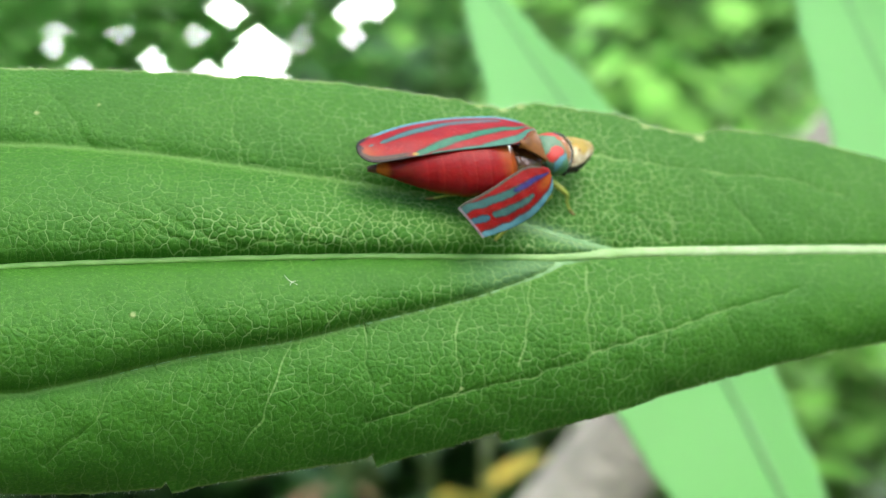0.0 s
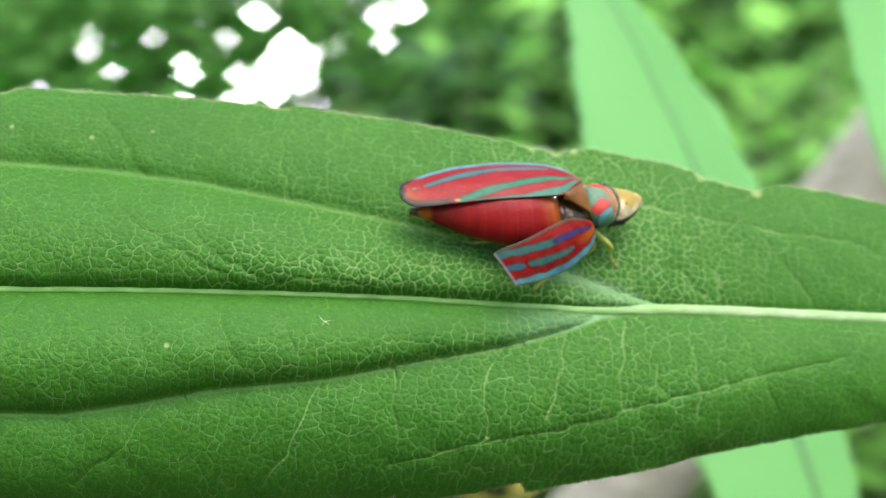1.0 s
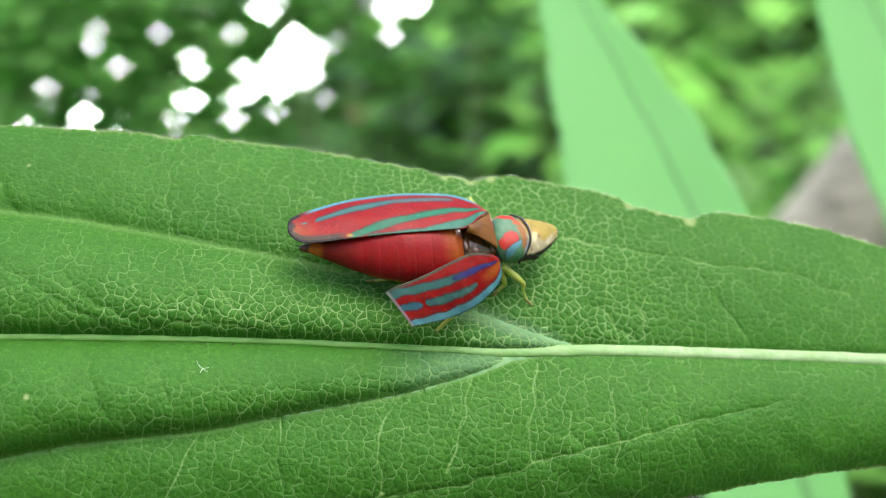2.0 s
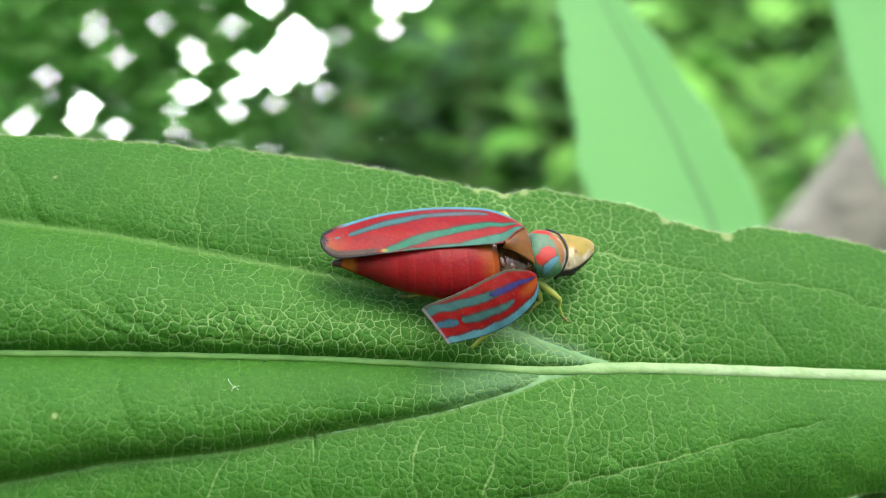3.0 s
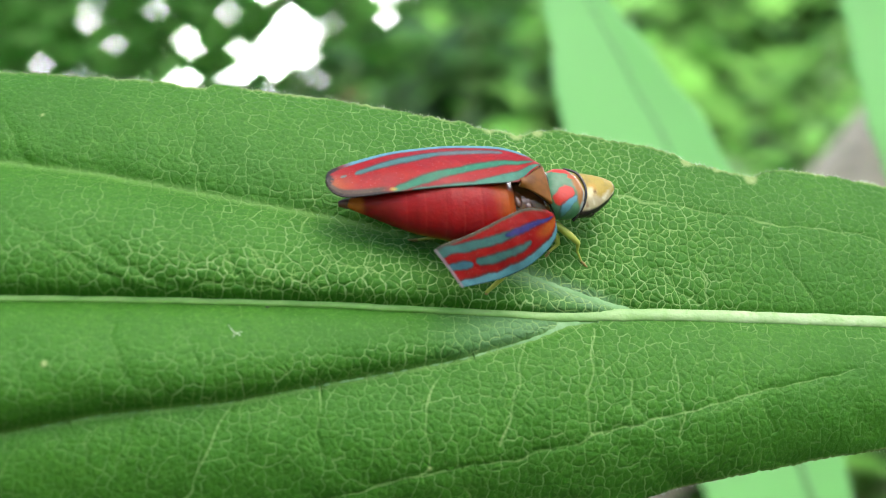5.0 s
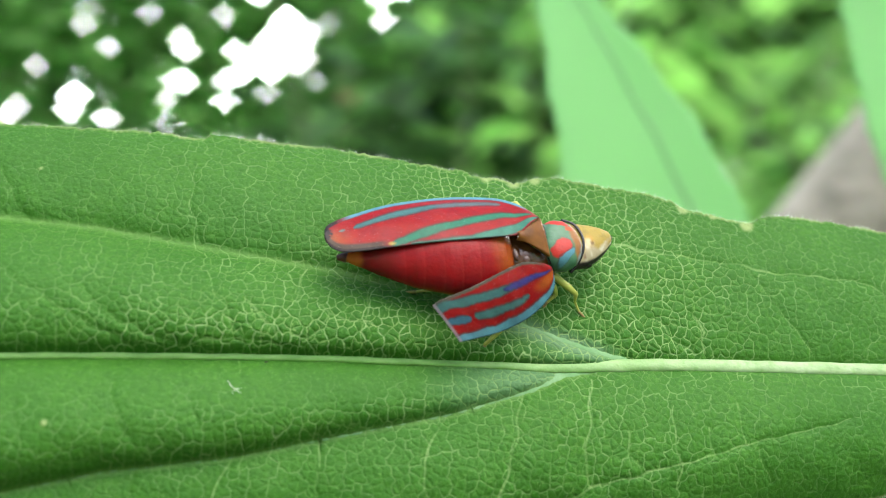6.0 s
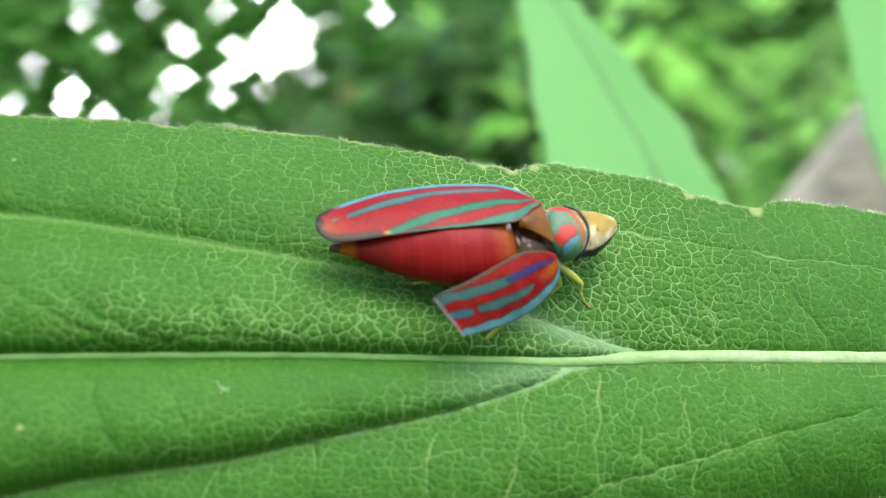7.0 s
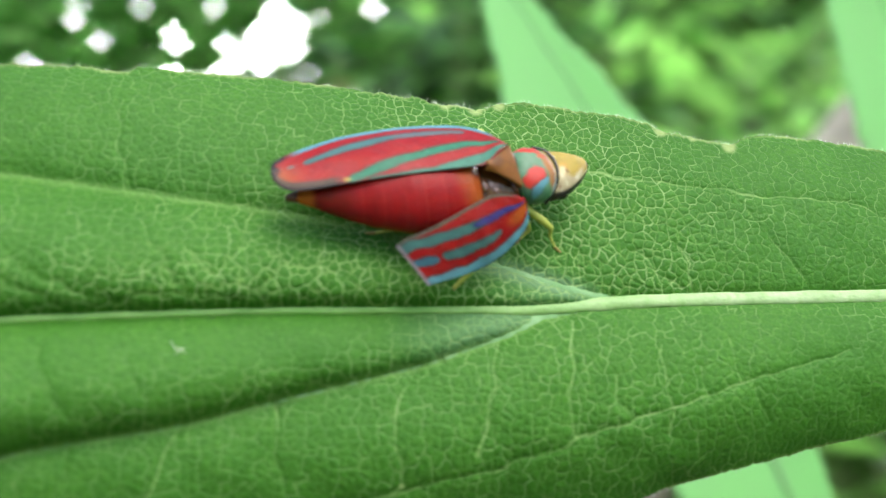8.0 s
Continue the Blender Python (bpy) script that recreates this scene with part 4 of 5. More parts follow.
def bearing(az, el, far):
    """The place seen from the clearing's middle at that bearing and height angle, in degrees, and that far ahead."""
    return Vector((far * math.tan(radians(az)), far, EYE_HEIGHT + far * math.tan(radians(el))))


def ground_mesh():
    r = np.concatenate([np.linspace(0, 12, 50), np.geomspace(13, 600, 24)])
    a = np.linspace(0, 2 * np.pi, 72, endpoint=False)
    X, Y = r[:, None] * np.cos(a), r[:, None] * np.sin(a)
    Z = 0.05 * waves(X, Y, 3, 91) * np.minimum(1, r / 2)[:, None] - 0.05 + 0 * X
    return sheet("ground", np.stack([X, Y, Z], -1), closed=True)


tagged(link("ground", ground_mesh(), SOIL), "dark forest soil with leaf litter", "ground", kind="structure")

# the green stems from which the leaves grow
leafy = thing("leaf_stem", "upright green stem that bears the long leaves", "stem")
link("stem", tube("stem", [(0.0360, 0.047, -0.03), (0.0345, 0.0425, 0.45), (0.0341, 0.0417, 0.79), (0.035, 0.043, 1.02)], (0.0026, 0.0021, 0.0017, 0.0012), 60, 12), WEED_STEM, leafy)
link("stem_tip", tube("stem_tip", [(0.035, 0.043, 1.018), (0.0355, 0.0432, 1.04)], (0.0013, 0.0003), 8, 10), WEED_STEM, leafy)

behind = thing("leaf_stem", "second upright green stem behind the first", "stem")
link("stem", tube("stem", [(0.047, 0.084, -0.03), (0.0455, 0.081, 0.45), (0.045, 0.080, 0.76), (0.046, 0.081, 1.0)], (0.0026, 0.0021, 0.0017, 0.0010), 60, 12), WEED_STEM, behind)
link("stem_tip", tube("stem_tip", [(0.046, 0.081, 0.998), (0.0465, 0.0812, 1.02)], (0.0011, 0.0003), 8, 10), WEED_STEM, behind)

# the leaning woody stem behind the leaves
def leaning_stem():
    ob = thing("woody_stem", "grey-brown leaning woody stem, out of focus", "stem")
    low, high = bearing(8.6, -15.6, 0.25), bearing(21.3, 1.3, 0.25)
    way = high - low
    foot = low + way * ((0.0 - low.z) / way.z)
    top = high + way * 4.0
    pts = [foot + (top - foot) * f + Vector((0.0012 * math.sin(9 * f), 0.002 * math.sin(7 * f + 1), 0)) for f in np.linspace(0, 1, 14)]
    link("stem", tube("stem", [tuple(p) for p in pts], np.linspace(0.0125, 0.0105, 14), 140, 18), BARK, ob)
    side = Vector((0.75, -0.55, 0.35)).normalized()
    for f, long_ in ((0.30, 0.012), (0.52, 0.02), (0.71, 0.014)):
        p = foot + (top - foot) * f
        link("twig_stub", tube("twig_stub", [tuple(p + side * 0.008), tuple(p + side * (0.012 + long_ * 0.5) + Vector((0, 0, 0.003))), tuple(p + side * (0.012 + long_) + Vector((0, 0, 0.008)))], (0.0045, 0.003, 0.0022), 10, 9), BARK, ob)
        side = Vector((-side.x, side.y * 0.6, side.z))
    return ob


leaning_stem()


def add_leaf(bm, at, way, up, length, width, fold=0.25, droop=0.2, simple=False):
    """One folded, pointed leaf blade of eight faces."""
    way = way.normalized()
    side = way.cross(up).normalized()
    up = side.cross(way)
    rows_ = []
    for f, w in ((0.0, 0.15), (0.45, 1.0), (1.0, 0.0)) if simple else ((0.0, 0.08), (0.22, 0.8), (0.5, 1.0), (0.78, 0.6), (1.0, 0.0)):
        c = at + way * (length * f) - up * (droop * length * f * f)
        s = side * (width * 0.5 * w)
        e = up * (fold * width * 0.5 * w)
        rows_.append([bm.verts.new(c - s + e), bm.verts.new(c), bm.verts.new(c + s + e)] if w else [bm.verts.new(c)])
    for a, b in zip(rows_[:-1], rows_[1:]):
        if len(b) == 3:
            bm.faces.new((a[0], a[1], b[1], b[0]))
            bm.faces.new((a[1], a[2], b[2], b[1]))
        else:
            bm.faces.new((a[0], a[1], b[0]))
            bm.faces.new((a[1], a[2], b[0]))


def weed(name, label, height, leaves, length, width, mat, seed, lean=0.1):
    """An upright weed: a stem and leaf blades round it, each a part."""
    r = random.Random(seed)
    ob = thing(name, label, "plant", group="weeds")
    pts = [Vector((lean * height * f * f + 0.01 * math.sin(5 * f + seed), 0.01 * math.cos(4 * f + seed), height * f)) for f in np.linspace(0, 1, 8)]
    link("stem", tube("stem", [tuple(p) for p in pts], np.linspace(0.004, 0.0012, 8), 40, 7), WEED_STEM, ob)
    for i in range(leaves):
        f = 0.25 + 0.75 * (i + r.random()) / leaves
        k = min(int(f * 7), 6)
        at = pts[k].lerp(pts[k + 1], f * 7 - k)
        a = i * 2.4 + r.uniform(-0.4, 0.4)
        way = Vector((math.cos(a), math.sin(a), r.uniform(0.0, 0.7)))
        size = r.uniform(0.75, 1.2) * (1.15 - 0.5 * f)
        bm = bmesh.new()
        add_leaf(bm, Vector(), way, Vector((0, 0, 1)), length * size, width * size, 0.3, r.uniform(0.15, 0.5))
        part("leaf", bm, mat, ob).location = at
    return ob


def plant(kind, az, far, turn, base=-0.03, size=1.0):
    p = bearing(az, 0, far)
    return pose(p.x, p.y, base, 0, 0, turn) @ Matrix.Scale(size, 4)


GREEN_WEED_LABEL = "tall green weed with narrow leaves"
BRIGHT_WEED_LABEL = "leafy yellow-green weed with bright light painted into its leaves"
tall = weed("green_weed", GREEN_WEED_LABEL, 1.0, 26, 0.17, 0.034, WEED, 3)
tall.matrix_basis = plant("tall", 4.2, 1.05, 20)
bright = weed("bright_weed", BRIGHT_WEED_LABEL, 0.95, 34, 0.075, 0.042, SUNLIT_WEED, 8)
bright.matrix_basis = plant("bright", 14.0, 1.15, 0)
for az, far, turn in ((0.5, 1.3, 70), (-3.5, 1.5, 140), (7.5, 1.6, 200), (2, 2.2, 10), (10, 2.4, 100), (-1.5, 0.95, 180)):
    copy_thing(tall, plant("tall", az, far, turn))
for az, far, turn in ((17.5, 1.0, 60), (11.0, 1.5, 130), (19.5, 1.5, 220), (15.5, 1.9, 300), (22, 1.3, 20), (8.5, 2.0, 80), (13, 2.5, 170), (18, 2.3, 250), (20, 3.0, 10)):
    copy_thing(bright, plant("bright", az, far, turn))


yellowing = weed("yellowing_weed", "small weed with yellow withering leaves", 0.70, 14, 0.062, 0.024, YELLOW_LEAF, 13, 0.02)
yellowing.matrix_basis = plant("yellow", 2.8, 0.60, 30)
withered = weed("withered_weed", "withered weed with red-brown dry leaves", 0.93, 12, 0.09, 0.04, DEAD_LEAF, 15, 0.02)
withered.matrix_basis = plant("withered", -5.2, 1.3, 30, -0.015)
copy_thing(withered, plant("withered", -1.0, 0.9, 110, -0.34))


def bush(name, label, size, count, leaf, mat, seed):
    """A rounded bush: woody shoots and a cloud of leaves in clumps."""
    r = random.Random(seed)
    ob = thing(name, label, "bush", group="bushes")
    bm, tips = bmesh.new(), []
    for i in range(7):
        a, f = i * 0.9 + r.random(), r.uniform(0.25, 0.95)
        tip = Vector((size * 0.42 * f * math.cos(a), size * 0.42 * f * math.sin(a), size * r.uniform(0.6, 1.0)))
        link("shoot", tube("shoot", [(0, 0, -0.03), tuple(tip * 0.5 + Vector((0.02, 0, 0.05))), tuple(tip)], (0.006, 0.004, 0.0015), 14, 6), WEED_STEM, ob)
        tips.append(tip)
    for _ in range(count):
        tip = tips[r.randrange(7)]
        p = tip * r.uniform(0.35, 1.05) + Vector((r.gauss(0, 0.09), r.gauss(0, 0.09), r.gauss(0, 0.06))) * size
        a = r.uniform(0, 6.28)
        add_leaf(bm, p, Vector((math.cos(a), math.sin(a), r.uniform(-0.5, 0.5))), Vector((r.uniform(-0.4, 0.4), r.uniform(-0.4, 0.4), 1)), leaf * r.uniform(0.7, 1.3), leaf * 0.62 * r.uniform(0.8, 1.2), 0.2, 0.25)
    part("foliage", bm, mat, ob)
    return ob


# these bushes look sunlit only through their raised leaf colour
bright_bush = bush("bright_bush", "yellow-green leafy bush with open light painted into its leaves", 1.1, 280, 0.095, SUNLIT_WEED, 61)
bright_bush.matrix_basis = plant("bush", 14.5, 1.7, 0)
for az, far, turn in ((18.5, 1.9, 90), (10.8, 2.1, 200), (21.5, 2.2, 300), (16, 2.6, 40)):
    copy_thing(bright_bush, plant("bush", az, far, turn))
for az, far, turn in ((12.5, 2.4, 70), (17.2, 2.5, 150), (9.3, 2.7, 20)):
    copy_thing(bright_bush, plant("bush", az, far, turn, size=1.3))
# the half shade of these bushes is in their darker leaf colour
dark_bush = bush("green_bush", "dense green leafy bush with half shade painted into its leaves", 1.15, 330, 0.13, WEED, 62)
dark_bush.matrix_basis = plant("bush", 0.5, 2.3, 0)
for az, far, turn in ((5.5, 2.5, 160), (-1.5, 3.2, 30), (8, 3.2, 100)):
    copy_thing(dark_bush, plant("bush", az, far, turn))
for az, far, turn in ((-6, 2.6, 80), (-13, 2.9, 220), (-19, 2.8, 300)):
    copy_thing(dark_bush, plant("bush", az, far, turn, -0.38))


def low_growth():
    """Countless low leaves over the ground."""
    r = random.Random(17)
    bm = bmesh.new()
    for _ in range(7500):
        far = r.uniform(0.45, 1) * 5.0
        az = radians(r.uniform(-40, 40) if r.random() < 0.6 else r.uniform(40, 320))
        p = Vector((far * math.sin(az), far * math.cos(az), 0))
        p.z = r.uniform(0.0, 0.32) * min(1.0, far / 1.5)
        a = r.uniform(0, 6.28)
        add_leaf(bm, p, Vector((math.cos(a), math.sin(a), r.uniform(-0.1, 0.6))), Vector((0, 0, 1)), r.uniform(0.05, 0.12), r.uniform(0.025, 0.06))
    tagged(part("undergrowth", bm, WEED), "dense low green undergrowth on the soil", "undergrowth", kind="stuff")


low_growth()

# gaps through which the sky shows between the crowns: bearing, height angle, radius, in degrees
LARGE_GAPS = [(-7, 6.7, 0.62), (-6.3, 6.3, 0.4), (-7.6, 5.9, 0.6), (-6.7, 5.4, 0.5), (-8.2, 5.2, 0.35), (-7.9, 4.6, 0.2), (-9.4, 4.5, 0.2), (-10, 4.2, 0.18), (-17.6, 3.3, 0.2), (-16.9, 3.5, 0.22), (-17.1, 2.8, 0.2), (-8.4, 8.5, 0.42), (-3.8, 8.6, 0.4), (-2.6, 8.2, 0.3), (-1.4, 8.5, 0.3), (-11.9, 4.2, 0.18)]
BRIGHT_GAPS = [(-15.1, 6.6), (-12.4, 4.2), (-12.5, 5.4), (-12, 6.2), (-9.6, 5.6), (-15.5, 2.4), (-12.8, 2.1), (-13.5, 7.4), (-19.8, 2.6), (-11.2, 8.1), (-11.8, 5.6), (-16.3, 7.6), (5.2, 8.9)]
DIM_GAPS = [(-15.3, 5.8), (-16.8, 4.4), (-15.6, 3.6), (-13.8, 5.2), (-20.1, 4.3), (-19.4, 3), (-12.8, 3.3), (-10.1, 3.2), (-8.2, 3.5), (-5.8, 4.2), (-2.6, 7), (-1.5, 6.3), (-10.7, 5.2), (-8.8, 5.4), (-13.6, 2.6), (17.3, 8.1), (0.3, 6.4), (-16.4, 6.8), (-18.5, 4.9), (-17.8, 2.4), (-14.2, 2.4), (-10.1, 7.3), (-11.0, 4.6)]
SKY_GAPS = [(a, e, 0.95 * q) for a, e, q in LARGE_GAPS] + [(a, e, 0.11) for a, e in BRIGHT_GAPS] + [(a, e, 0.078) for a, e in DIM_GAPS]
haze_mat, hn, hl, hb = material("bright_haze")
glow = hn.new("ShaderNodeEmission")
glow.inputs[0].default_value, glow.inputs[1].default_value = (0.97, 0.98, 1.0, 1.0), 19.0
hl.new(glow.outputs[0], hn["Material Output"].inputs[0])
haze_a = np.radians(np.linspace(-50, 50, 41))
haze = np.stack([np.stack([60 * np.sin(haze_a), 60 * np.cos(haze_a), np.full(41, h)], -1) for h in (-3.0, 30.0)])
tagged(link("backdrop", sheet("backdrop", haze), haze_mat), "bright white hazy sky behind the trees", "sky", kind="structure")


def spots():
    """Bearings that must stay open: the middle and the rim of each gap."""
    at = []
    for a, e, q in SKY_GAPS:
        for k in range(1 + int(q / 0.13)):
            f = q * (k + 1) / (1 + int(q / 0.13))
            n = 8 if f < 0.2 else 20
            at += [(a + f * math.cos(6.2832 * i / n), e + f * math.sin(6.2832 * i / n)) for i in range(n)]
        at.append((a, e))
    at = np.array(at)
    return at[at[:, 0] < 1.5]


OPEN_SPOTS = spots()


def angles(p):
    return np.degrees(np.stack([np.arctan2(p[..., 0], p[..., 1]), np.arctan2(p[..., 2] - EYE_HEIGHT, p[..., 1])], -1))


def closes_gap(at, way, side, length, width):
    """Whether a leaf blade would cover one of the open bearings."""
    base, knee, tip = np.array(at), np.array(at + way * (length * 0.45)), np.array(at + way * length)
    s = np.array(side) * (width * 0.5)
    q = angles(np.stack([base - 0.15 * s, knee - s, tip, knee + s, base + 0.15 * s]))
    near = OPEN_SPOTS[np.all((OPEN_SPOTS > q.min(0)) & (OPEN_SPOTS < q.max(0)), axis=1)]
    if not len(near):
        return False
    e = np.roll(q, -1, 0) - q
    d = near[:, None] - q[None]
    turn = e[None, :, 0] * d[..., 1] - e[None, :, 1] * d[..., 0]
    return bool(np.any(np.all(turn > 0, 1) | np.all(turn < 0, 1)))


def tree(name, az, far, height, spread, count, seed, leaf=0.11, gaps=()):
    """Trunk, limbs and a crown of separate leaves that leaves the sky gaps open."""
    r = random.Random(seed)
    ob = thing(name, "dark leafy forest tree against the sky", "tree", group="forest trees")
    base = bearing(az, 0, far)
    base.z = 0
    link("trunk", tube("trunk", [(base.x, base.y, -0.1), (base.x + 0.04, base.y, height * 0.4), (base.x - 0.03, base.y + 0.1, height)], (0.10, 0.055, 0.02), 20, 12), TREE_BARK, ob)
    for i in range(6):
        a, h = r.uniform(0, 6.28), height * r.uniform(0.15, 0.7)
        tip = (base.x + spread * 0.8 * math.cos(a), base.y + spread * 0.6 * math.sin(a), h + r.uniform(0.2, 0.9))
        link("limb", tube("limb", [(base.x, base.y, h), ((base.x + tip[0]) / 2, (base.y + tip[1]) / 2, (h + tip[2]) / 2 + 0.1), tip], (0.02, 0.012, 0.005), 12, 7), TREE_BARK, ob)
    bm = bmesh.new()
    clumps = [(base.x + r.gauss(0, spread * 0.55), base.y + r.gauss(0, spread * 0.4), r.uniform(0.2, height)) for _ in range(150)]
    made = 0
    while made < count:
        x, y, z = clumps[r.randrange(len(clumps))]
        p = Vector((x + r.gauss(0, 0.32), y + r.gauss(0, 0.25), z + r.gauss(0, 0.28)))
        made += 1
        a, long_ = r.uniform(0, 6.28), leaf * r.uniform(0.7, 1.3)
        way = Vector((math.cos(a), math.sin(a), r.uniform(-0.7, 0.4))).normalized()
        up, wide = Vector((r.uniform(-0.5, 0.5), r.uniform(-0.5, 0.5), 1)), leaf * 0.6 * r.uniform(0.7, 1.3)
        if p.x < 0.3 * p.y and p.y > 0 and closes_gap(p, way, way.cross(up).normalized(), long_, wide):
            continue
        add_leaf(bm, p, way, up, long_, wide, droop=0.05, simple=True)
    # small leaves at the twigs' ends close in round the gaps
    for ga, ge, q in gaps:
        for _ in range(int(160 + 500 * q)):
            a, f = r.uniform(0, 6.28), q + 0.9 * r.random() ** 1.5
            p = bearing(ga + f * math.cos(a), ge + f * math.sin(a), base.y + r.gauss(0, 0.25))
            a, long_ = r.uniform(0, 6.28), r.uniform(0.026, 0.05)
            way = Vector((math.cos(a), 0.5 * math.sin(a), r.uniform(-0.9, 0.5))).normalized()
            up, wide = Vector((r.uniform(-0.5, 0.5), -0.8, 0.6)), long_ * r.uniform(0.5, 0.75)
            if not closes_gap(p, way, way.cross(up).normalized(), long_, wide):
                add_leaf(bm, p, way, up, long_, wide, droop=0.05, simple=True)
    part("crown", bm, TREE_LEAF, ob)
    return ob


FOREST = ((-14.3, 6.0, 3.4, 1.1), (-4.3, 6.6, 3.6, 1.1), (-1.0, 6.2, 3.5, 1.0), (4, 7.0, 3.6, 1.1), (10, 6.4, 3.4, 1.1), (16, 6.8, 3.6, 1.2), (23, 6.2, 3.4, 1.2), (19.3, 7.2, 3.6, 1.1), (-23.5, 6.5, 3.5, 1.2), (-21.8, 7.2, 3.6, 1.1), (-18.2, 6.8, 3.5, 1.0), (-11.2, 7.4, 3.6, 1.1))
for i, (az, far, height, spread) in enumerate(FOREST):
    own = [g for g in SKY_GAPS if g[0] < 1.5 and min(FOREST, key=lambda q: abs(q[0] - g[0]))[0] == az]
    tree("forest_tree", az, far, height, spread, 20000 if az > 2 else 11000, 40 + i, gaps=own)

for i in range(13):
    ring = tree("forest_tree", 0, 7.5, 4.0, 1.2, 1500, 80, 0.24) if i == 0 else ring
    if i == 0:
        ring.matrix_basis = pose(0, 0, 0, 0, 0, 48)
    else:
        copy_thing(ring, pose(0, 0, 0, 0, 0, 48 + 22 * i))

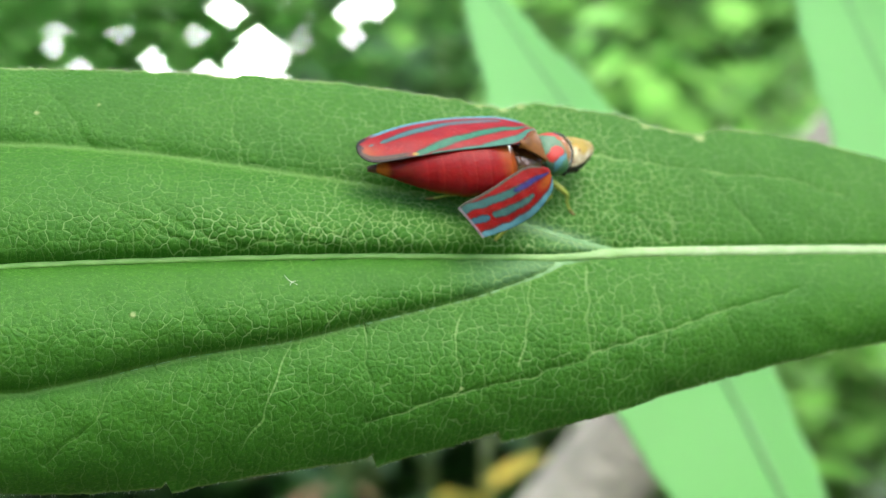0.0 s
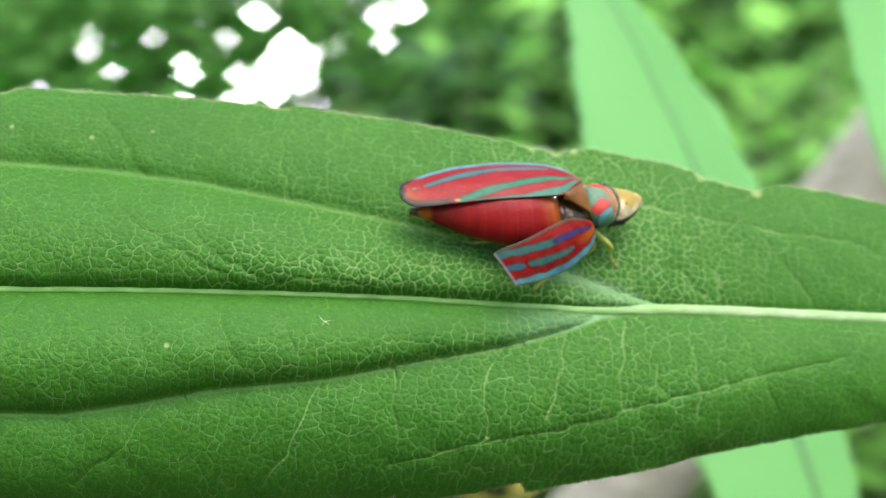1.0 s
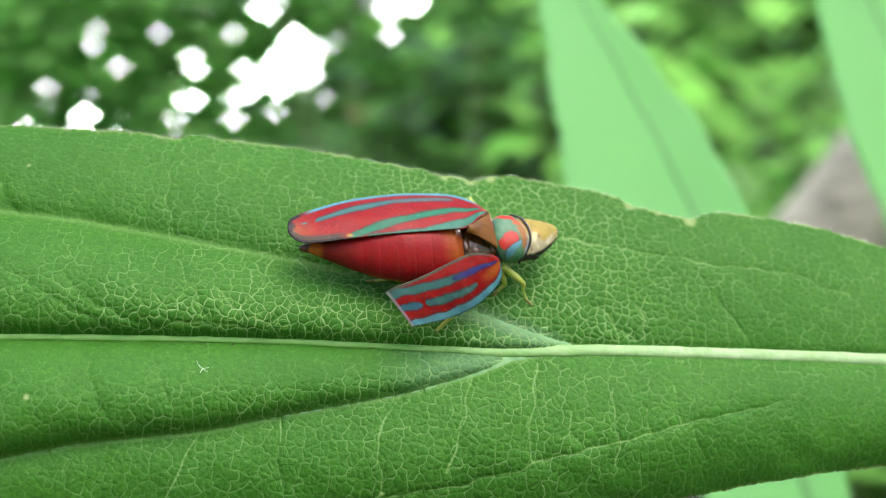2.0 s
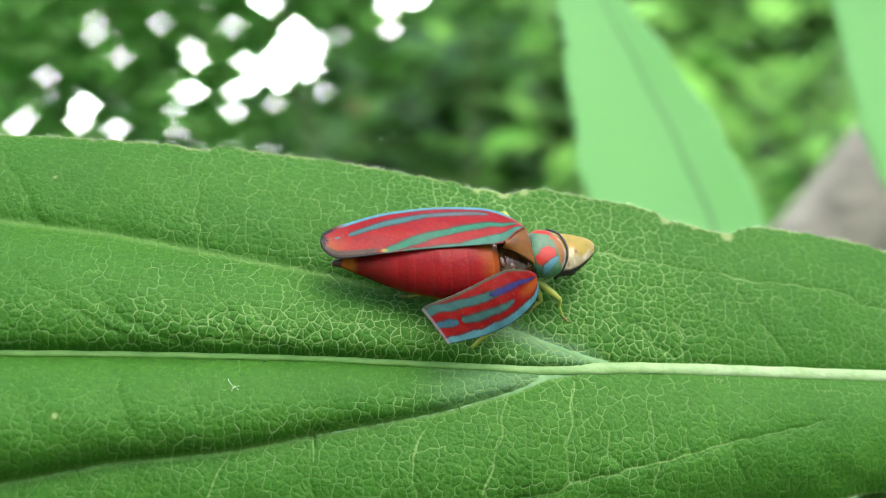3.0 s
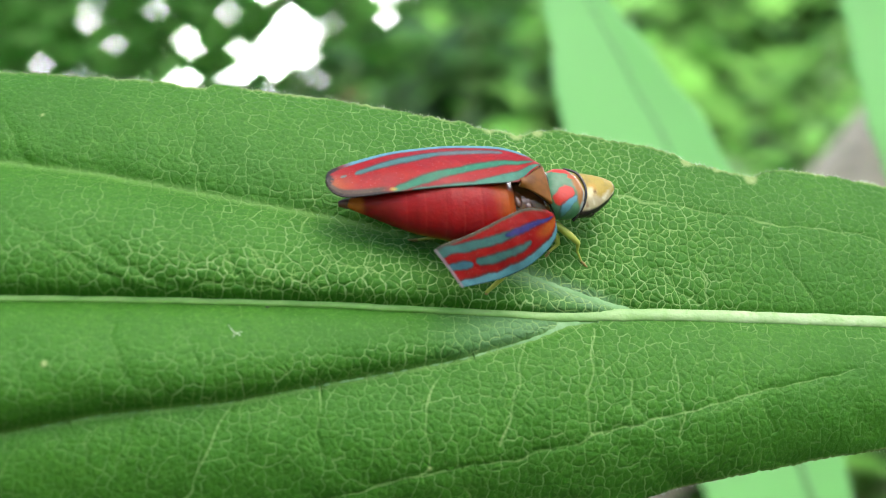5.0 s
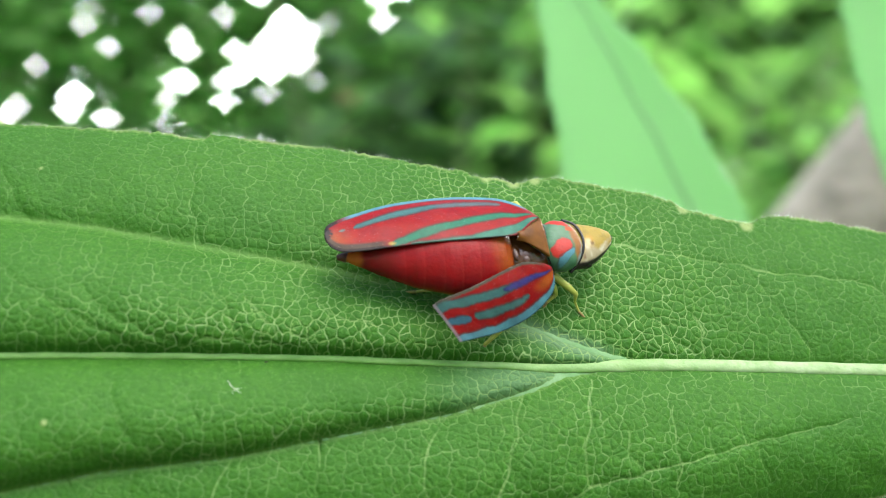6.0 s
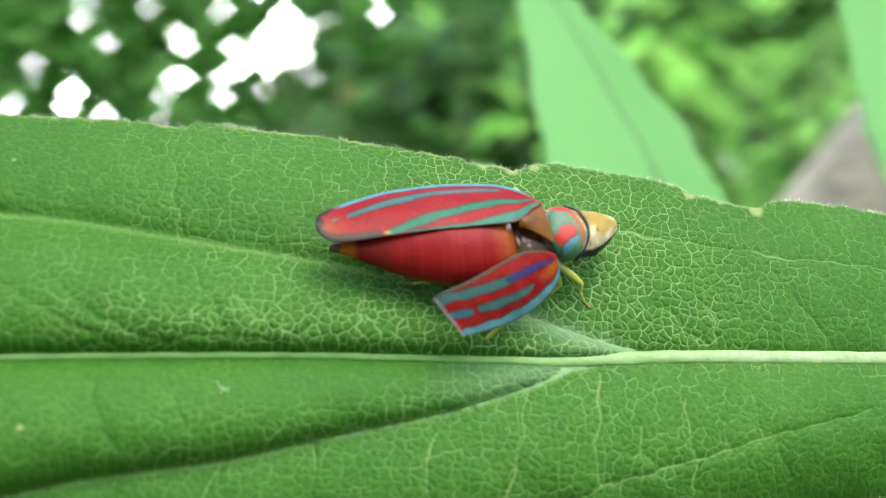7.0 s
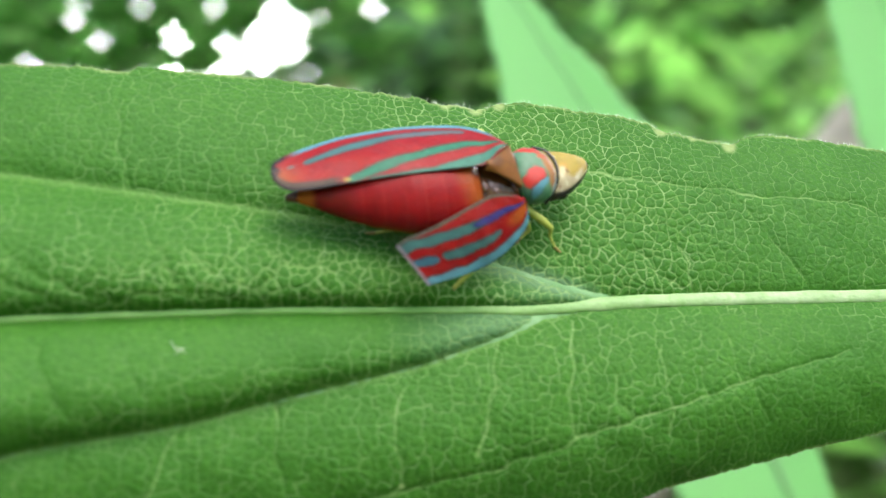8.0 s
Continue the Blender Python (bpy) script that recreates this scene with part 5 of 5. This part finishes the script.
# ---- what moves ----
LEAF_SWAY = [
    (0, 0.003535, 0.034488, 0.794119, 59.87, 3.59, 13.29),
    (0.1, 0.003376, 0.034712, 0.794611, 60.19, 4.14, 12.96),
    (0.2, 0.002887, 0.034746, 0.794458, 60.48, 4.59, 12.64),
    (0.3, 0.003292, 0.035749, 0.793850, 60.75, 4.97, 12.32),
    (0.4, 0.004379, 0.035817, 0.792957, 61.05, 5.51, 12.00),
    (0.5, 0.005158, 0.036164, 0.793630, 61.42, 6.41, 11.67),
    (0.6, 0.005075, 0.036010, 0.793876, 61.42, 6.02, 11.34),
    (0.7, 0.004390, 0.035713, 0.794491, 61.52, 6.15, 10.99),
    (0.8, 0.004208, 0.035495, 0.793539, 61.60, 6.17, 10.64),
    (0.9, 0.004577, 0.035770, 0.793178, 61.78, 6.77, 10.28),
    (1, 0.004645, 0.035643, 0.793494, 61.85, 6.79, 9.93),
    (1.1, 0.003853, 0.034919, 0.794613, 61.55, 6.37, 9.64),
    (1.2, 0.002478, 0.034792, 0.795708, 61.32, 6.33, 9.34),
    (1.3, 0.002424, 0.034037, 0.795712, 61.07, 6.22, 9.03),
    (1.4, 0.003023, 0.034549, 0.794594, 60.82, 6.04, 8.74),
    (1.5, 0.003085, 0.034464, 0.793795, 60.63, 6.33, 8.42),
    (1.6, 0.003084, 0.034784, 0.793445, 60.65, 6.34, 8.34),
    (1.7, 0.003006, 0.034851, 0.793748, 60.67, 6.31, 8.25),
    (1.8, 0.003086, 0.034840, 0.793835, 60.69, 6.32, 8.17),
    (1.9, 0.003254, 0.034622, 0.793932, 60.66, 5.98, 8.10),
    (2, 0.003440, 0.035062, 0.793532, 60.74, 6.36, 8.00),
    (2.2, 0.003422, 0.035227, 0.794171, 60.07, 6.15, 7.69),
    (3.3, 0.003825, 0.035087, 0.793854, 60.36, 6.07, 8.07),
    (3.4, 0.003575, 0.034969, 0.794358, 60.35, 6.46, 8.22),
    (3.5, 0.003824, 0.035018, 0.794422, 60.24, 6.17, 8.40),
    (3.6, 0.003743, 0.034961, 0.793666, 60.34, 6.67, 8.46),
    (3.7, 0.003636, 0.035079, 0.793615, 60.32, 6.43, 8.55),
    (3.8, 0.003926, 0.035090, 0.793099, 60.34, 6.42, 8.64),
    (3.9, 0.004250, 0.035376, 0.793408, 60.26, 5.79, 8.75),
    (4, 0.003899, 0.035725, 0.793474, 60.24, 5.54, 8.84),
    (4.1, 0.003607, 0.035317, 0.794545, 60.18, 5.86, 8.85),
    (4.2, 0.003491, 0.034818, 0.794519, 60.10, 6.02, 8.87),
    (4.3, 0.003840, 0.035122, 0.794226, 60.00, 6.09, 8.89),
    (4.4, 0.003838, 0.035286, 0.793440, 59.89, 6.06, 8.91),
    (4.5, 0.003761, 0.035368, 0.793694, 59.74, 5.79, 8.95),
    (4.6, 0.003538, 0.034730, 0.794397, 59.90, 6.19, 8.65),
    (4.7, 0.003637, 0.034929, 0.794753, 59.93, 5.73, 8.40),
    (5.8, 0.003705, 0.035217, 0.794004, 60.39, 5.19, 8.82),
    (5.9, 0.003730, 0.035417, 0.793292, 60.28, 5.32, 8.70),
    (6, 0.003927, 0.035749, 0.793550, 60.17, 5.44, 8.57),
    (6.1, 0.003637, 0.035487, 0.793591, 60.07, 5.40, 8.49),
    (6.2, 0.003701, 0.035162, 0.793682, 60.04, 5.77, 8.38),
    (6.3, 0.003685, 0.035068, 0.794046, 59.98, 5.92, 8.29),
    (6.4, 0.003465, 0.035196, 0.794159, 59.87, 5.79, 8.20),
    (6.5, 0.003448, 0.035147, 0.794644, 59.80, 5.89, 8.11),
    (6.6, 0.003486, 0.035096, 0.794772, 59.68, 5.59, 8.37),
    (6.7, 0.003198, 0.034919, 0.795007, 59.67, 5.93, 8.59),
    (6.8, 0.003399, 0.034920, 0.794276, 59.63, 6.12, 8.81),
    (6.9, 0.003719, 0.035275, 0.793423, 59.46, 5.51, 9.09),
    (7, 0.003920, 0.035492, 0.793672, 59.29, 4.91, 9.36),
    (7.1, 0.003792, 0.035140, 0.794220, 59.30, 5.46, 9.75),
    (7.2, 0.003968, 0.034823, 0.794017, 59.19, 5.21, 10.18),
    (7.3, 0.004067, 0.035169, 0.793425, 59.03, 4.73, 10.63),
    (7.4, 0.003821, 0.034789, 0.793383, 59.31, 4.46, 11.07),
    (7.5, 0.003966, 0.035440, 0.793434, 59.49, 3.69, 11.54),
    (7.6, 0.003656, 0.034758, 0.794366, 60.32, 3.97, 11.52),
    (7.7, 0.003790, 0.034987, 0.794378, 61.37, 4.34, 11.50),
    (7.8, 0.003576, 0.035301, 0.794168, 62.01, 4.08, 11.51),
    (7.9, 0.003745, 0.034841, 0.793894, 62.04, 4.35, 11.50),
    (8, 0.003432, 0.035520, 0.794246, 61.95, 3.97, 11.52),
]
BACK_LEAF_SWAY = [
    (0, 0.029078, 0.069180, 0.759905, -83.38, -62.28, 172.58),
    (0.1, 0.028693, 0.069166, 0.760239, -83.43, -62.65, 172.76),
    (0.2, 0.028359, 0.069219, 0.760541, -83.28, -63.83, 172.73),
    (0.3, 0.028087, 0.069340, 0.760808, -82.79, -66.21, 172.33),
    (0.4, 0.027884, 0.069531, 0.761039, -82.39, -67.98, 172.03),
    (0.5, 0.027754, 0.069789, 0.761237, -82.36, -68.55, 172.14),
    (1, 0.028078, 0.071500, 0.761228, -81.71, -69.50, 172.12),
    (1.2, 0.028633, 0.072210, 0.761154, -81.67, -68.74, 172.24),
    (1.5, 0.029307, 0.073136, 0.761215, -81.70, -67.41, 172.49),
    (2, 0.029858, 0.074105, 0.761971, -81.62, -67.55, 172.48),
    (2.2, 0.029903, 0.074281, 0.762202, -81.44, -67.66, 172.30),
    (3.3, 0.029264, 0.075104, 0.763106, -80.35, -68.43, 171.16),
    (3.5, 0.029174, 0.075231, 0.763186, -80.31, -68.18, 171.13),
    (4, 0.028995, 0.075497, 0.762825, -80.00, -67.80, 170.82),
    (4.5, 0.029133, 0.075789, 0.761936, -79.59, -67.30, 170.38),
    (4.7, 0.029217, 0.075972, 0.761747, -79.70, -67.11, 170.46),
    (5.8, 0.029666, 0.076609, 0.761948, -80.11, -66.57, 170.66),
    (6, 0.029763, 0.076787, 0.761974, -80.18, -66.47, 170.70),
    (6.5, 0.029826, 0.077403, 0.761611, -80.04, -66.35, 170.51),
    (6.8, 0.029754, 0.077836, 0.761433, -80.00, -65.89, 170.52),
    (7, 0.029676, 0.078121, 0.761355, -80.10, -65.26, 170.66),
    (7.3, 0.029555, 0.078509, 0.761134, -80.43, -64.02, 170.99),
    (7.5, 0.029542, 0.078741, 0.760891, -80.58, -63.38, 171.13),
    (8, 0.029765, 0.079088, 0.759727, -80.05, -63.64, 170.58),
]
SIDE_LEAF_SWAY = [
    (0, 0.048626, 0.075050, 0.767200, -82.53, -65.67, 171.62),
    (0.5, 0.047189, 0.075904, 0.768634, -82.21, -68.97, 171.98),
    (1, 0.047464, 0.077845, 0.768559, -81.63, -69.69, 172.04),
    (1.5, 0.048684, 0.079602, 0.768462, -81.38, -68.27, 172.15),
    (2, 0.049218, 0.080601, 0.769237, -81.59, -67.63, 172.45),
    (3.5, 0.048421, 0.081761, 0.770718, -79.96, -68.96, 170.76),
    (4.5, 0.048392, 0.082327, 0.769427, -78.84, -68.87, 169.57),
    (6, 0.049065, 0.083215, 0.769452, -79.16, -68.77, 169.59),
    (6.5, 0.049160, 0.083816, 0.769018, -78.77, -69.13, 169.14),
    (7, 0.049017, 0.084554, 0.768729, -78.54, -68.77, 168.96),
    (7.5, 0.048948, 0.085142, 0.768117, -78.51, -68.39, 168.86),
    (8, 0.049233, 0.085483, 0.766790, -77.87, -68.58, 168.20),
]


WING_TWITCH = [(0, 3), (0.6, 1.5), (1.5, 0), (3.5, 0), (6.6, 0), (6.7, 0), (6.77, 4), (6.83, 7), (6.9, 4), (7.0, 1), (7.2, 0), (7.6, 0), (7.7, 2), (7.8, 0), (8, 0)]


def motions():
    walk(main_leaf, [(row[0], pose(*row[1:])) for row in LEAF_SWAY])
    walk(hopper, [(row[0], pose(*row[1:]) @ INSECT_ON_LEAF) for row in LEAF_SWAY])
    root = (0.25, -1.0, 1.95)
    walk(right_wing, [(t, pose(*(c * MM for c in root), 0, 0, turn) @ pose(*(-c * MM for c in root))) for t, turn in WING_TWITCH])
    walk(back_leaf, [(row[0], pose(*row[1:])) for row in BACK_LEAF_SWAY])
    walk(side_leaf, [(row[0], pose(*row[1:])) for row in SIDE_LEAF_SWAY])


motions()
